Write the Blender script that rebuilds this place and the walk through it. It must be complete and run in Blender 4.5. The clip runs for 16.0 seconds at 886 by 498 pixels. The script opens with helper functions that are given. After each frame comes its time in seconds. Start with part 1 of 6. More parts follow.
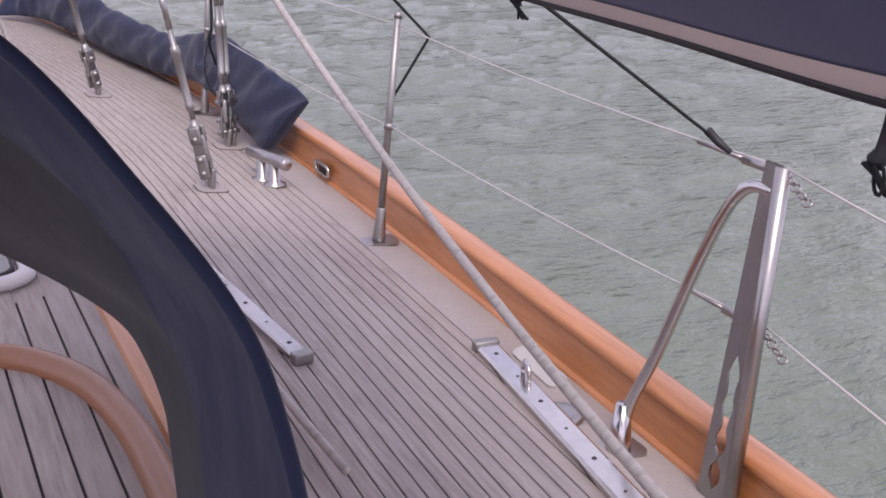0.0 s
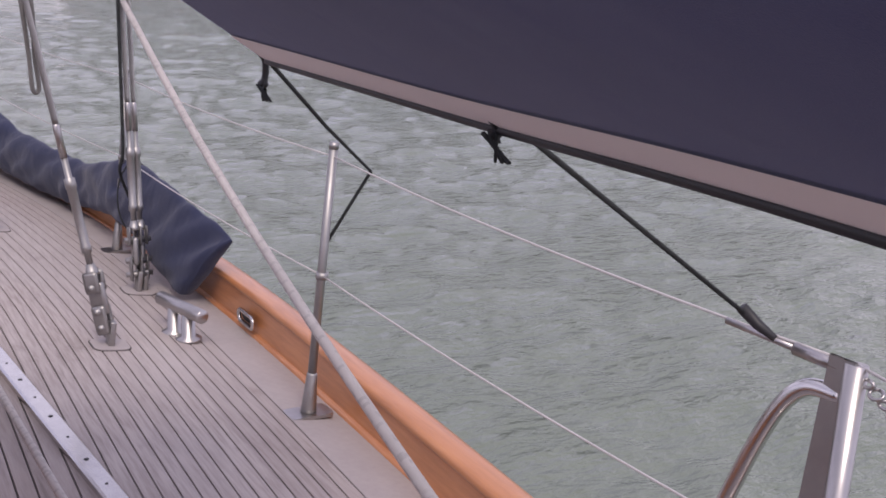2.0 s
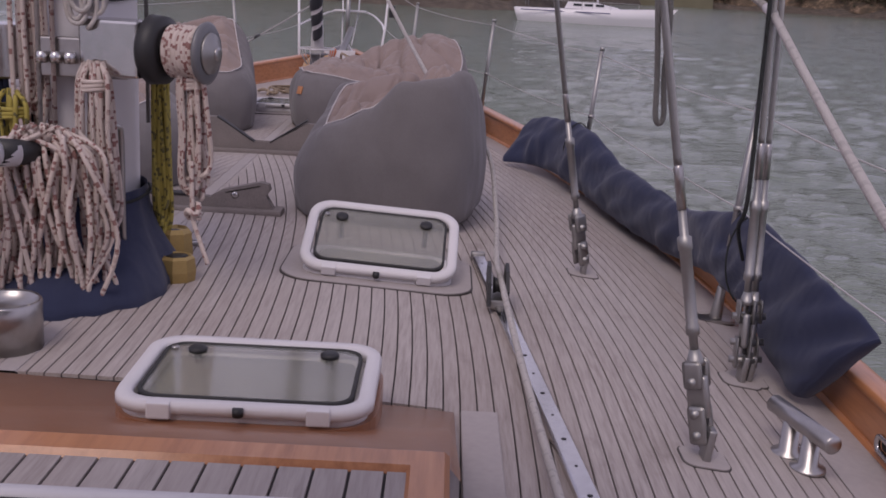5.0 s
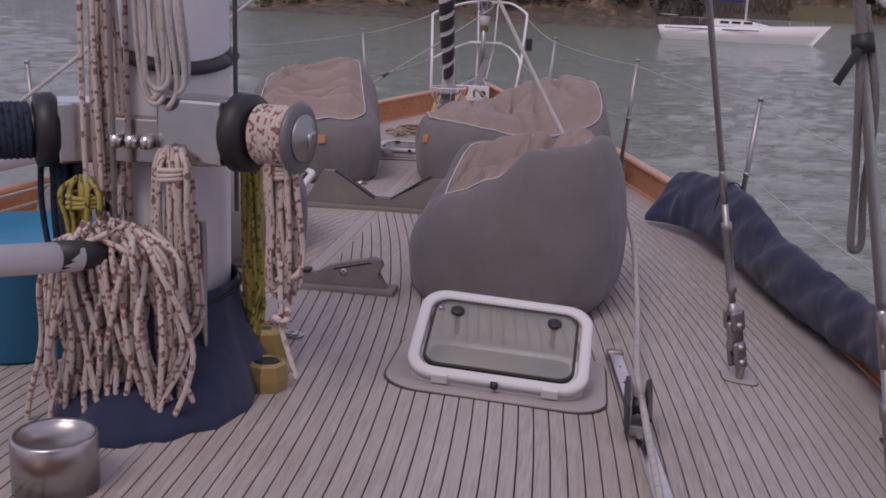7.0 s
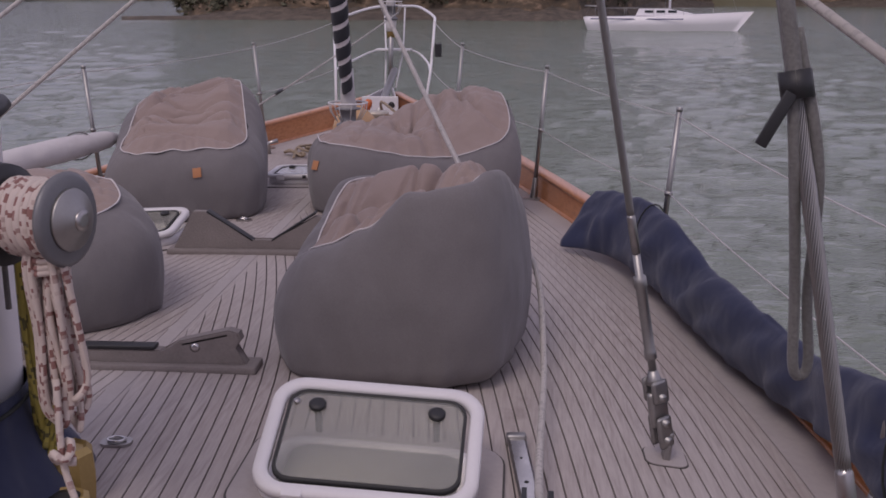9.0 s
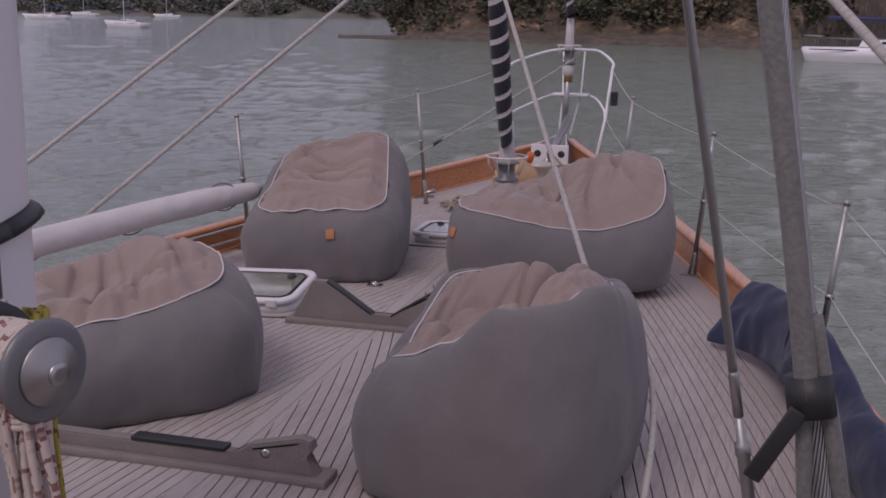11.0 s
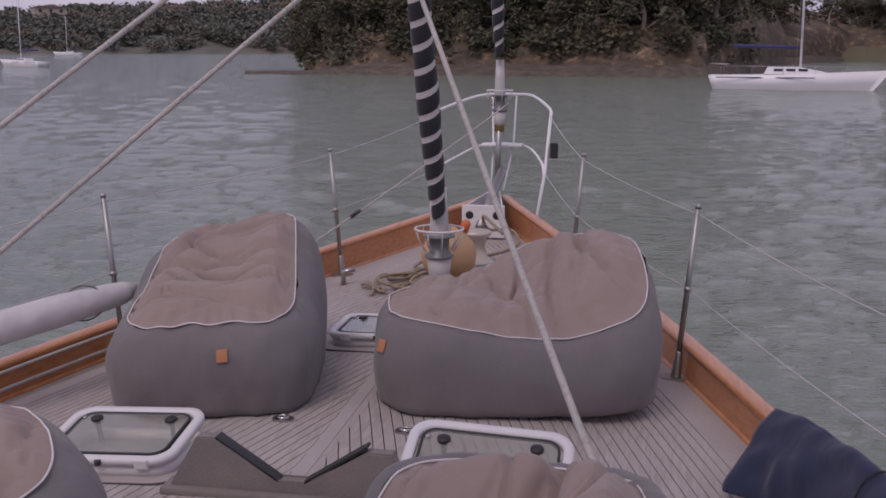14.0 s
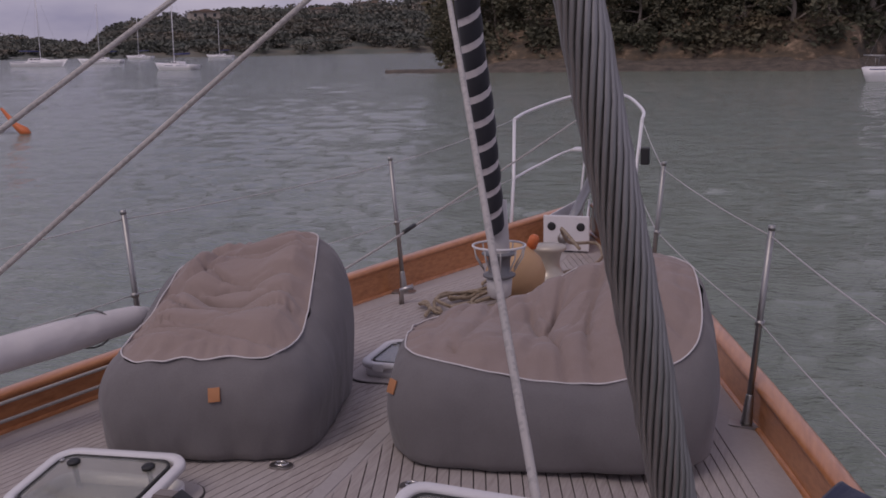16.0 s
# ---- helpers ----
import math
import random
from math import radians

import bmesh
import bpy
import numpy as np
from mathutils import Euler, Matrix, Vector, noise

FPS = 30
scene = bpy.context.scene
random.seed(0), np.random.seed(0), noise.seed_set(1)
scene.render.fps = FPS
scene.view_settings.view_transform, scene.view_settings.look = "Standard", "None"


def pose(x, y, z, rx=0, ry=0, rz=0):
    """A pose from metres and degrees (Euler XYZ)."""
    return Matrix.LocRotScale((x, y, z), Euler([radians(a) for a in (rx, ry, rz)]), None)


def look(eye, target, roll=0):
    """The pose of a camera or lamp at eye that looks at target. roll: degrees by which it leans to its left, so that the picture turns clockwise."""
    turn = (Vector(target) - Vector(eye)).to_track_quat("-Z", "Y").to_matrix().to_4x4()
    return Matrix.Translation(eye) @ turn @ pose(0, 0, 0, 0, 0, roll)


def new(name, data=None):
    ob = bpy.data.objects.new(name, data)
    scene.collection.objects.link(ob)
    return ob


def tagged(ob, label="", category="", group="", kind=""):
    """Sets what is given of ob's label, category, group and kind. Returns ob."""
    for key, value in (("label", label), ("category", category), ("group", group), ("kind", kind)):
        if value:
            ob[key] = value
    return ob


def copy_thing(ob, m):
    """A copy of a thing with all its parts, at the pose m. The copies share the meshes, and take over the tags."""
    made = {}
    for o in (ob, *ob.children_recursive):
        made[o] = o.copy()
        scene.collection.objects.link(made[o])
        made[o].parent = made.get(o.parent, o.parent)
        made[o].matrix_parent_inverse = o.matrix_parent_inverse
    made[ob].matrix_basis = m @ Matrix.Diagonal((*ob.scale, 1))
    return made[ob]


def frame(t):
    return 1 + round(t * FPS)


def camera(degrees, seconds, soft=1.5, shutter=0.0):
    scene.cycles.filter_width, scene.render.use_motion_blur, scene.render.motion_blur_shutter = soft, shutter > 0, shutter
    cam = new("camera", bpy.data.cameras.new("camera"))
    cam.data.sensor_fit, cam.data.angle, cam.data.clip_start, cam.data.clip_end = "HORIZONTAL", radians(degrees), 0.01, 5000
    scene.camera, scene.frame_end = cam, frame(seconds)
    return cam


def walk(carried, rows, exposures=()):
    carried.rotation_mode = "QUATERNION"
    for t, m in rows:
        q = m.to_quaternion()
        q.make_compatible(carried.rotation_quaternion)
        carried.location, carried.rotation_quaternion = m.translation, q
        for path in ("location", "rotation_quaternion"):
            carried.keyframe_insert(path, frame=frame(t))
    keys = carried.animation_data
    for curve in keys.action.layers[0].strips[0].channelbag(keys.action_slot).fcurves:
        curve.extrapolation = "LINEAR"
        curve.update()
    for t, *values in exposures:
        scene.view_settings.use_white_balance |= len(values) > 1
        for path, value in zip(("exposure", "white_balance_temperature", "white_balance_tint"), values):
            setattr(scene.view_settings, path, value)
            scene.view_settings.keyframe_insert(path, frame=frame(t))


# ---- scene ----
cam = camera(44.8, 16.0, soft=1.7)
PATH = [
    (0, (0.815, 0.111, 1.573), (1.693, 1.756, 0.849), 1.6),
    (0.5, (0.953, 0.301, 1.557), (1.888, 1.942, 0.898), 2.8),
    (1, (1.016, 0.368, 1.552), (1.982, 2.009, 0.939), 2.7),
    (1.5, (1.104, 0.593, 1.494), (2.098, 2.248, 0.973), 2.7),
    (2, (1.167, 0.762, 1.478), (2.159, 2.423, 0.973), 2.6),
    (2.5, (1.188, 0.893, 1.429), (2.041, 2.63, 0.922), 2.1),
    (3, (1.293, 1.12, 1.381), (1.85, 2.971, 0.864), 2.0),
    (3.5, (1.337, 1.281, 1.335), (1.679, 3.183, 0.82), 3.2),
    (4, (1.343, 1.441, 1.332), (1.586, 3.361, 0.825), 3.2),
    (4.5, (1.308, 1.693, 1.35), (1.439, 3.627, 0.859), 2.8),
    (5, (1.273, 1.857, 1.332), (1.282, 3.798, 0.849), 3.0),
    (5.2, (1.261, 1.968, 1.319), (1.214, 3.908, 0.837), 2.6),
    (7.3, (1.282, 2.657, 1.502), (1.025, 4.586, 1.039), 2.1),
    (7.5, (1.285, 2.755, 1.471), (1.029, 4.684, 1.01), 1.6),
    (8, (1.322, 3.051, 1.441), (1.087, 4.982, 0.974), 0.5),
    (8.5, (1.384, 3.243, 1.486), (1.206, 5.179, 1.016), 0.2),
    (8.7, (1.408, 3.298, 1.507), (1.273, 5.238, 1.04), -0.1),
    (10.8, (1.749, 3.818, 1.824), (1.33, 5.722, 1.377), 1.5),
    (11, (1.755, 3.894, 1.781), (1.252, 5.781, 1.349), 1.0),
    (11.5, (1.615, 4.051, 1.822), (1.094, 5.944, 1.44), 1.8),
    (12, (1.495, 4.234, 1.854), (0.978, 6.13, 1.481), 1.7),
    (12.5, (1.415, 4.542, 1.828), (0.864, 6.43, 1.466), 1.3),
    (13, (1.391, 4.807, 1.834), (0.785, 6.675, 1.453), 0.2),
    (13.5, (1.368, 5.054, 1.858), (0.822, 6.939, 1.474), -0.4),
    (14, (1.321, 5.32, 1.874), (0.97, 7.253, 1.5), 0.1),
    (14.5, (1.424, 5.518, 1.849), (1.081, 7.455, 1.488), -0.4),
    (15, (1.554, 5.736, 1.846), (0.963, 7.612, 1.482), -1.3),
    (15.5, (1.631, 5.865, 1.847), (1.019, 7.733, 1.479), -1.4),
    (16, (1.711, 6.059, 1.886), (1.103, 7.927, 1.509), -1.0),
]
# stops, kelvin and tint as the clip's own exposure goes
EXPOSURES = [(0, 1.29, 6900, 20), (1.5, 1.14, 6900, 20), (2.5, 1.05, 6900, 20), (3.5, 0.84, 6800, 22), (4.5, 0.55, 6800, 23), (5, 0.37, 6800, 24), (8, 0.32, 6800, 24), (11, 0.24, 6800, 24), (12.5, 0.24, 6800, 24), (14, 0.29, 6800, 24), (16, -0.03, 6800, 24)]
walk(cam, [(t, look(eye, target, roll)) for t, eye, target, roll in PATH], EXPOSURES)

# ---------------------------------------------------------------- world, sun
SUN_EL, SUN_ROT = radians(52), radians(200)
world = bpy.data.worlds.new("sky")
scene.world = world
world.use_nodes = True
wn = world.node_tree
wn.nodes.clear()
w_out, w_bg = wn.nodes.new("ShaderNodeOutputWorld"), wn.nodes.new("ShaderNodeBackground")
w_sky = wn.nodes.new("ShaderNodeTexSky")
w_sky.sky_type, w_sky.sun_disc = "NISHITA", False
w_sky.sun_elevation, w_sky.sun_rotation = SUN_EL, SUN_ROT
w_sky.dust_density, w_sky.air_density = 3.0, 1.0
# an overcast deck of cloud over the sky
w_co = wn.nodes.new("ShaderNodeTexCoord")
w_map = wn.nodes.new("ShaderNodeMapping")
w_map.inputs["Scale"].default_value = (1.0, 1.0, 3.2)
w_noise = wn.nodes.new("ShaderNodeTexNoise")
w_noise.inputs["Scale"].default_value, w_noise.inputs["Detail"].default_value = 4.2, 7.0
w_ramp = wn.nodes.new("ShaderNodeValToRGB")
w_ramp.color_ramp.elements[0].position, w_ramp.color_ramp.elements[0].color = 0.335, (2.6, 2.75, 4.2, 1)
w_ramp.color_ramp.elements[1].position, w_ramp.color_ramp.elements[1].color = 0.7, (6.9, 6.8, 7.5, 1)
w_mix = wn.nodes.new("ShaderNodeMix")
w_mix.data_type = "RGBA"
w_mix.inputs[0].default_value = 0.86
wn.links.new(w_co.outputs["Generated"], w_map.inputs[0])
wn.links.new(w_map.outputs[0], w_noise.inputs["Vector"])
wn.links.new(w_noise.outputs["Fac"], w_ramp.inputs[0])
wn.links.new(w_sky.outputs[0], w_mix.inputs[6])
wn.links.new(w_ramp.outputs[0], w_mix.inputs[7])
w_sep = wn.nodes.new("ShaderNodeSeparateXYZ")
wn.links.new(w_co.outputs["Generated"], w_sep.inputs[0])
w_lift = wn.nodes.new("ShaderNodeValToRGB")
w_lift.color_ramp.elements[0].position, w_lift.color_ramp.elements[0].color = 0.0, (0.7, 0.71, 0.76, 1)
w_lift.color_ramp.elements[1].position, w_lift.color_ramp.elements[1].color = 0.55, (0.82, 0.83, 0.86, 1)
w_mid = w_lift.color_ramp.elements.new(0.15)
w_mid.color = (1.08, 1.07, 1.1, 1)
wn.links.new(w_sep.outputs["Z"], w_lift.inputs[0])
w_mul = wn.nodes.new("ShaderNodeMix")
w_mul.data_type, w_mul.blend_type = "RGBA", "MULTIPLY"
w_mul.inputs[0].default_value = 1.0
wn.links.new(w_mix.outputs[2], w_mul.inputs[6])
wn.links.new(w_lift.outputs[0], w_mul.inputs[7])
wn.links.new(w_mul.outputs[2], w_bg.inputs[0])
wn.links.new(w_bg.outputs[0], w_out.inputs[0])
w_bg.inputs[1].default_value = 0.1

sun = new("sun", bpy.data.lights.new("sun", "SUN"))
sun.data.energy, sun.data.angle, sun.data.color = 0.8, radians(25), (1.0, 0.96, 0.9)
sun.matrix_world = look((0, 0, 0), (-math.sin(SUN_ROT) * math.cos(SUN_EL), -math.cos(SUN_ROT) * math.cos(SUN_EL), -math.sin(SUN_EL)))


# ---------------------------------------------------------------- materials
class Mat:
    """A node material with short ways to add textures."""

    def __init__(self, name, rough=0.6, metal=0.0, **extra):
        self.m = bpy.data.materials.new(name)
        self.m.use_nodes = True
        self.t = self.m.node_tree
        self.b = self.t.nodes["Principled BSDF"]
        self.set(Roughness=rough, Metallic=metal, **extra)

    def set(self, **k):
        for key, v in k.items():
            self.b.inputs[key.replace("_", " ")].default_value = v
        return self

    def node(self, kind, **k):
        n = self.t.nodes.new("ShaderNode" + kind)
        for key, v in k.items():
            if isinstance(v, bpy.types.NodeSocket):
                self.t.links.new(v, n.inputs[key.replace("_", " ")])
            else:
                n.inputs[key.replace("_", " ")].default_value = v
        return n

    def link(self, a, to):
        self.t.links.new(a, self.b.inputs[to])
        return self

    def coords(self, scale=(1, 1, 1), kind="Object", rot=(0, 0, 0)):
        c = self.t.nodes.new("ShaderNodeTexCoord")
        m = self.node("Mapping", Scale=scale, Rotation=rot)
        self.t.links.new(c.outputs[kind], m.inputs["Vector"])
        return m.outputs[0]

    def noise(self, vec, scale, detail=4.0, rough=0.55):
        return self.node("TexNoise", Vector=vec, Scale=scale, Detail=detail, Roughness=rough).outputs["Fac"]

    def ramp(self, fac, *stops):
        n = self.t.nodes.new("ShaderNodeValToRGB")
        e = n.color_ramp.elements
        while len(e) < len(stops):
            e.new(0.5)
        for el, (p, c) in zip(e, stops):
            el.position, el.color = p, (*c, 1) if len(c) == 3 else c
        self.t.links.new(fac, n.inputs[0])
        return n.outputs[0]

    def mix(self, fac, a, b, blend="MIX"):
        n = self.t.nodes.new("ShaderNodeMix")
        n.data_type, n.blend_type = "RGBA", blend
        for i, v in ((0, fac), (6, a), (7, b)):
            if isinstance(v, bpy.types.NodeSocket):
                self.t.links.new(v, n.inputs[i])
            elif i == 0:
                n.inputs[i].default_value = v
            else:
                n.inputs[i].default_value = (*v, 1)
        return n.outputs[2]

    def math(self, op, a, b=0.0, c=0.0):
        n = self.t.nodes.new("ShaderNodeMath")
        n.operation = op
        for i, v in enumerate((a, b, c)):
            if isinstance(v, bpy.types.NodeSocket):
                self.t.links.new(v, n.inputs[i])
            else:
                n.inputs[i].default_value = v
        return n.outputs[0]

    def bump(self, height, strength=0.3, dist=0.01, normal=None):
        n = self.node("Bump", Height=height, Strength=strength, Distance=dist)
        if normal is not None:
            self.t.links.new(normal, n.inputs["Normal"])
        self.t.links.new(n.outputs[0], self.b.inputs["Normal"])
        return n.outputs[0]


def simple(name, color, rough=0.6, metal=0.0, vary=0.12, scale=8.0, bump=0.0, **extra):
    """A surface of one colour with broad and fine variation."""
    m = Mat(name, rough, metal, **extra)
    v = m.coords()
    n = m.noise(v, scale)
    fine = m.noise(v, scale * 14)
    dark = tuple(c * (1 - vary) for c in color)
    light = tuple(min(1, c * (1 + vary)) for c in color)
    m.link(m.mix(m.math("MULTIPLY_ADD", fine, 0.4, m.math("MULTIPLY", n, 0.6)), dark, light), "Base Color")
    m.link(m.math("MULTIPLY_ADD", n, 0.2, rough - 0.1), "Roughness")
    if bump:
        m.bump(fine, bump, 0.004)
    return m.m


def teak():
    m = Mat("weathered_teak", 0.8)
    oi = m.t.nodes.new("ShaderNodeObjectInfo")
    v = m.coords((14, 0.9, 14))
    shift = m.node("VectorMath")
    shift.operation = "ADD"
    m.t.links.new(v, shift.inputs[0])
    comb = m.node("CombineXYZ")
    m.t.links.new(m.math("MULTIPLY", oi.outputs["Random"], 37.0), comb.inputs[1])
    m.t.links.new(comb.outputs[0], shift.inputs[1])
    grain = m.noise(shift.outputs[0], 6.0, 8.0, 0.65)
    broad = m.noise(m.coords((0.8, 0.35, 0.8)), 2.0, 3.0)
    stain = m.noise(m.coords((2.2, 1.2, 2.2)), 1.7, 6.0, 0.7)
    col = m.ramp(grain, (0.28, (0.23, 0.19, 0.175)), (0.52, (0.375, 0.325, 0.305)), (0.75, (0.48, 0.43, 0.41)))
    col = m.mix(m.math("MULTIPLY", oi.outputs["Random"], 0.45), col, (0.33, 0.275, 0.25))
    col = m.mix(m.ramp(broad, (0.35, (0.0, 0.0, 0.0)), (0.7, (0.45, 0.45, 0.45))), col, (0.48, 0.44, 0.425))
    col = m.mix(m.ramp(stain, (0.6, (0, 0, 0)), (0.75, (0.55, 0.55, 0.55))), col, (0.2, 0.165, 0.15))
    m.link(col, "Base Color")
    m.link(m.math("MULTIPLY_ADD", stain, 0.3, 0.55), "Roughness")
    m.bump(grain, 0.25, 0.003)
    return m.m


def varnish():
    m = Mat("varnished_wood", 0.3, Coat_Weight=0.5, Coat_Roughness=0.2)
    v = m.coords((6, 0.5, 6))
    g = m.noise(v, 7.0, 7.0, 0.6)
    b = m.noise(m.coords(), 1.3, 3.0)
    col = m.ramp(g, (0.3, (0.35, 0.125, 0.042)), (0.55, (0.49, 0.195, 0.075)), (0.8, (0.56, 0.255, 0.11)))
    col = m.mix(m.ramp(b, (0.4, (0, 0, 0)), (0.75, (0.5, 0.5, 0.5))), col, (0.62, 0.27, 0.11))
    m.link(col, "Base Color")
    m.link(m.math("MULTIPLY_ADD", b, 0.3, 0.22), "Roughness")
    m.bump(g, 0.06, 0.002)
    return m.m


def cloth(name, a, b, weave=900.0, rough=0.9, bump=0.25, sheen=0.15, wrinkle=0.5):
    m = Mat(name, rough, Sheen_Weight=sheen)
    v = m.coords()
    fine = m.noise(v, weave, 1.0)
    broad = m.noise(v, 5.0, 5.0)
    fold = m.noise(m.coords((1.0, 1.0, 0.6)), 7.0, 2.0, 0.4)
    m.link(m.mix(m.math("MULTIPLY_ADD", fine, 0.6, m.math("MULTIPLY", broad, 0.4)), a, b), "Base Color")
    first = m.node("Bump", Height=fold, Strength=wrinkle, Distance=0.03).outputs[0]
    m.bump(fine, bump, 0.002, first)
    return m.m


def rope(name, base, fleck, density=1.0, cell=(0.012, 0.22)):
    """Braided cordage: flecks along the lay from the tube's own u and v."""
    m = Mat(name, 0.85)
    uv = m.coords((1, 1, 1), "UV")
    br = m.node("TexBrick", Vector=uv, Scale=1.0, Mortar_Size=0.0, Color1=(1, 1, 1, 1), Color2=(0, 0, 0, 1))
    br.offset, br.squash = 0.5, 1.0
    br.inputs["Brick Width"].default_value, br.inputs["Row Height"].default_value = cell
    br.inputs["Bias"].default_value = -0.42 * density
    strand = m.node("TexWave", Vector=m.coords((150, 2.0, 1), "UV", (0, 0, 0.5)), Scale=1.0, Distortion=1.0).outputs["Fac"]
    dirt = m.noise(m.coords(), 9.0)
    col = m.mix(m.ramp(br.outputs["Color"], (0.58, (0, 0, 0)), (0.7, (1, 1, 1))), fleck, base)
    col = m.mix(m.math("MULTIPLY", dirt, 0.35), col, tuple(c * 0.45 for c in base))
    m.link(col, "Base Color")
    m.bump(strand, 0.6, 0.003)
    return m.m


def steel(name="stainless_steel", color=(0.5, 0.48, 0.47), rough=0.28):
    m = Mat(name, rough, 1.0)
    v = m.coords()
    n = m.noise(v, 30.0, 5.0)
    m.link(m.mix(n, tuple(c * 0.75 for c in color), color), "Base Color")
    m.link(m.math("MULTIPLY_ADD", m.noise(v, 8.0), 0.25, rough - 0.08), "Roughness")
    return m.m


def glass(name, tint):
    m = Mat(name, 0.08, Transmission_Weight=0.82, IOR=1.45)
    v = m.coords()
    m.link(m.mix(m.noise(v, 6.0), tint, tuple(c * 0.85 for c in tint)), "Base Color")
    m.link(m.math("MULTIPLY_ADD", m.noise(v, 25.0), 0.12, 0.02), "Roughness")
    return m.m


def sea():
    m = Mat("sea_water", 0.12, IOR=1.33)
    v = m.coords((1.0, 1.0, 1.0))
    v2 = m.coords((0.55, 1.3, 1.0), rot=(0, 0, 0.3))
    broad = m.noise(m.coords((0.02, 0.05, 1)), 1.0, 4.0)
    patch = m.noise(v, 0.5, 4.0)
    col = m.mix(patch, (0.15, 0.188, 0.147), (0.197, 0.232, 0.186))
    col = m.mix(m.math("MULTIPLY", broad, 0.4), col, (0.18, 0.196, 0.176))
    m.link(col, "Base Color")
    big = m.noise(v2, 1.8, 3.0, 0.6)
    long = m.noise(m.coords((0.5, 2.1, 1.0), rot=(0, 0, 0.12)), 1.5, 5.0, 0.65)
    mid = m.noise(v2, 5.2, 4.0, 0.6)
    fine = m.noise(m.coords((0.7, 1.2, 1.0), rot=(0, 0, -0.2)), 12.0, 3.0)
    h = m.math("MULTIPLY_ADD", mid, 0.52, m.math("MULTIPLY_ADD", fine, 0.27, m.math("MULTIPLY_ADD", long, 0.3, m.math("MULTIPLY", big, 0.4))))
    m.bump(h, 1.0, 0.13)
    m.link(m.math("MULTIPLY_ADD", patch, 0.05, 0.05), "Roughness")
    return m.m


def foliage(name, a, b):
    m = Mat(name, 0.9, Specular_IOR_Level=0.12)
    geo = m.t.nodes.new("ShaderNodeNewGeometry")
    n = m.noise(m.coords(), 0.35, 4.0)
    patch = m.noise(m.coords(kind="Generated"), 14.0, 3.0)
    col = m.mix(m.math("MULTIPLY_ADD", geo.outputs["Random Per Island"], 0.5, m.math("MULTIPLY", n, 0.5)), a, b)
    col = m.mix(m.ramp(patch, (0.45, (0, 0, 0)), (0.7, (0.7, 0.7, 0.7))), col, (b[0] * 1.3, b[1] * 1.0, b[2] * 0.9))
    m.link(col, "Base Color")
    return m.m


def rock(name, stops, scale=0.5):
    m = Mat(name, 0.9)
    v = m.coords((1, 1, 1.8))
    n = m.noise(v, scale, 8.0, 0.65)
    m.link(m.ramp(n, *stops), "Base Color")
    m.bump(n, 0.8, 0.5)
    return m.m


TEAK, VARNISH, SEA = teak(), varnish(), sea()
CAULK = simple("deck_caulking", (0.065, 0.058, 0.056), 0.8)
BELL = simple("smoked_grey_guard", (0.17, 0.17, 0.18), 0.4, 0.2, vary=0.2)
CREAM = simple("cream_enamelled_bronze", (0.5, 0.45, 0.38), 0.35, 0.3, vary=0.25)
BOARD = simple("teak_margin_board", (0.385, 0.345, 0.335), 0.75, vary=0.25, scale=3.0, bump=0.2)
NAVY = cloth("navy_canvas", (0.01, 0.0145, 0.041), (0.025, 0.034, 0.083), wrinkle=0.6)
AWNING = cloth("navy_awning_cloth", (0.024, 0.028, 0.098), (0.052, 0.058, 0.185), wrinkle=0.15)
HEM = cloth("beige_awning_hem", (0.68, 0.6, 0.58), (0.82, 0.74, 0.72), wrinkle=0.1)
GREY = cloth("grey_woven_canvas", (0.112, 0.102, 0.104), (0.208, 0.192, 0.195), 260.0, wrinkle=0.85)
TAUPE = cloth("taupe_canvas", (0.235, 0.175, 0.155), (0.32, 0.25, 0.225), 260.0, wrinkle=0.9)
SAILCLOTH = cloth("white_sail_canvas", (0.5, 0.47, 0.47), (0.66, 0.63, 0.63), wrinkle=1.0)
SAILCOVER = cloth("black_sail_cover", (0.015, 0.016, 0.022), (0.035, 0.036, 0.045), wrinkle=0.3)
MAHOGANY = simple("worn_varnished_mahogany", (0.3, 0.13, 0.065), 0.35, vary=0.28, scale=2.2, bump=0.05, Coat_Weight=0.4, Coat_Roughness=0.25)
PIPING = simple("white_piping", (0.62, 0.58, 0.58), 0.7)
LEATHER = simple("tan_leather_tag", (0.44, 0.19, 0.085), 0.6)
BLACK = simple("black_plastic", (0.02, 0.02, 0.022), 0.5)
CHROME, STEEL = steel("polished_steel", (0.7, 0.68, 0.67), 0.16), steel()
DULL = steel("weathered_steel", (0.42, 0.41, 0.4), 0.42)
MASTPAINT = simple("white_mast_paint", (0.74, 0.72, 0.74), 0.35, vary=0.06)
WHITE = simple("white_enamel", (0.78, 0.76, 0.78), 0.4, vary=0.07)
LIDFRAME = simple("white_hatch_frame", (0.66, 0.64, 0.65), 0.55, vary=0.08)
RUBBER = simple("black_rubber_seal", (0.03, 0.03, 0.03), 0.7)
ACRYLIC = glass("smoked_acrylic", (0.62, 0.62, 0.58))
CHOCKWOOD = simple("weathered_grey_teak", (0.22, 0.192, 0.182), 0.85, vary=0.42, scale=7.0, bump=0.8)
WHITEROPE = rope("white_braid", (0.62, 0.58, 0.55), (0.5, 0.47, 0.45))
REDFLECK = rope("white_braid_red_fleck", (0.76, 0.65, 0.59), (0.3, 0.125, 0.11), 1.0, (0.01, 0.3))
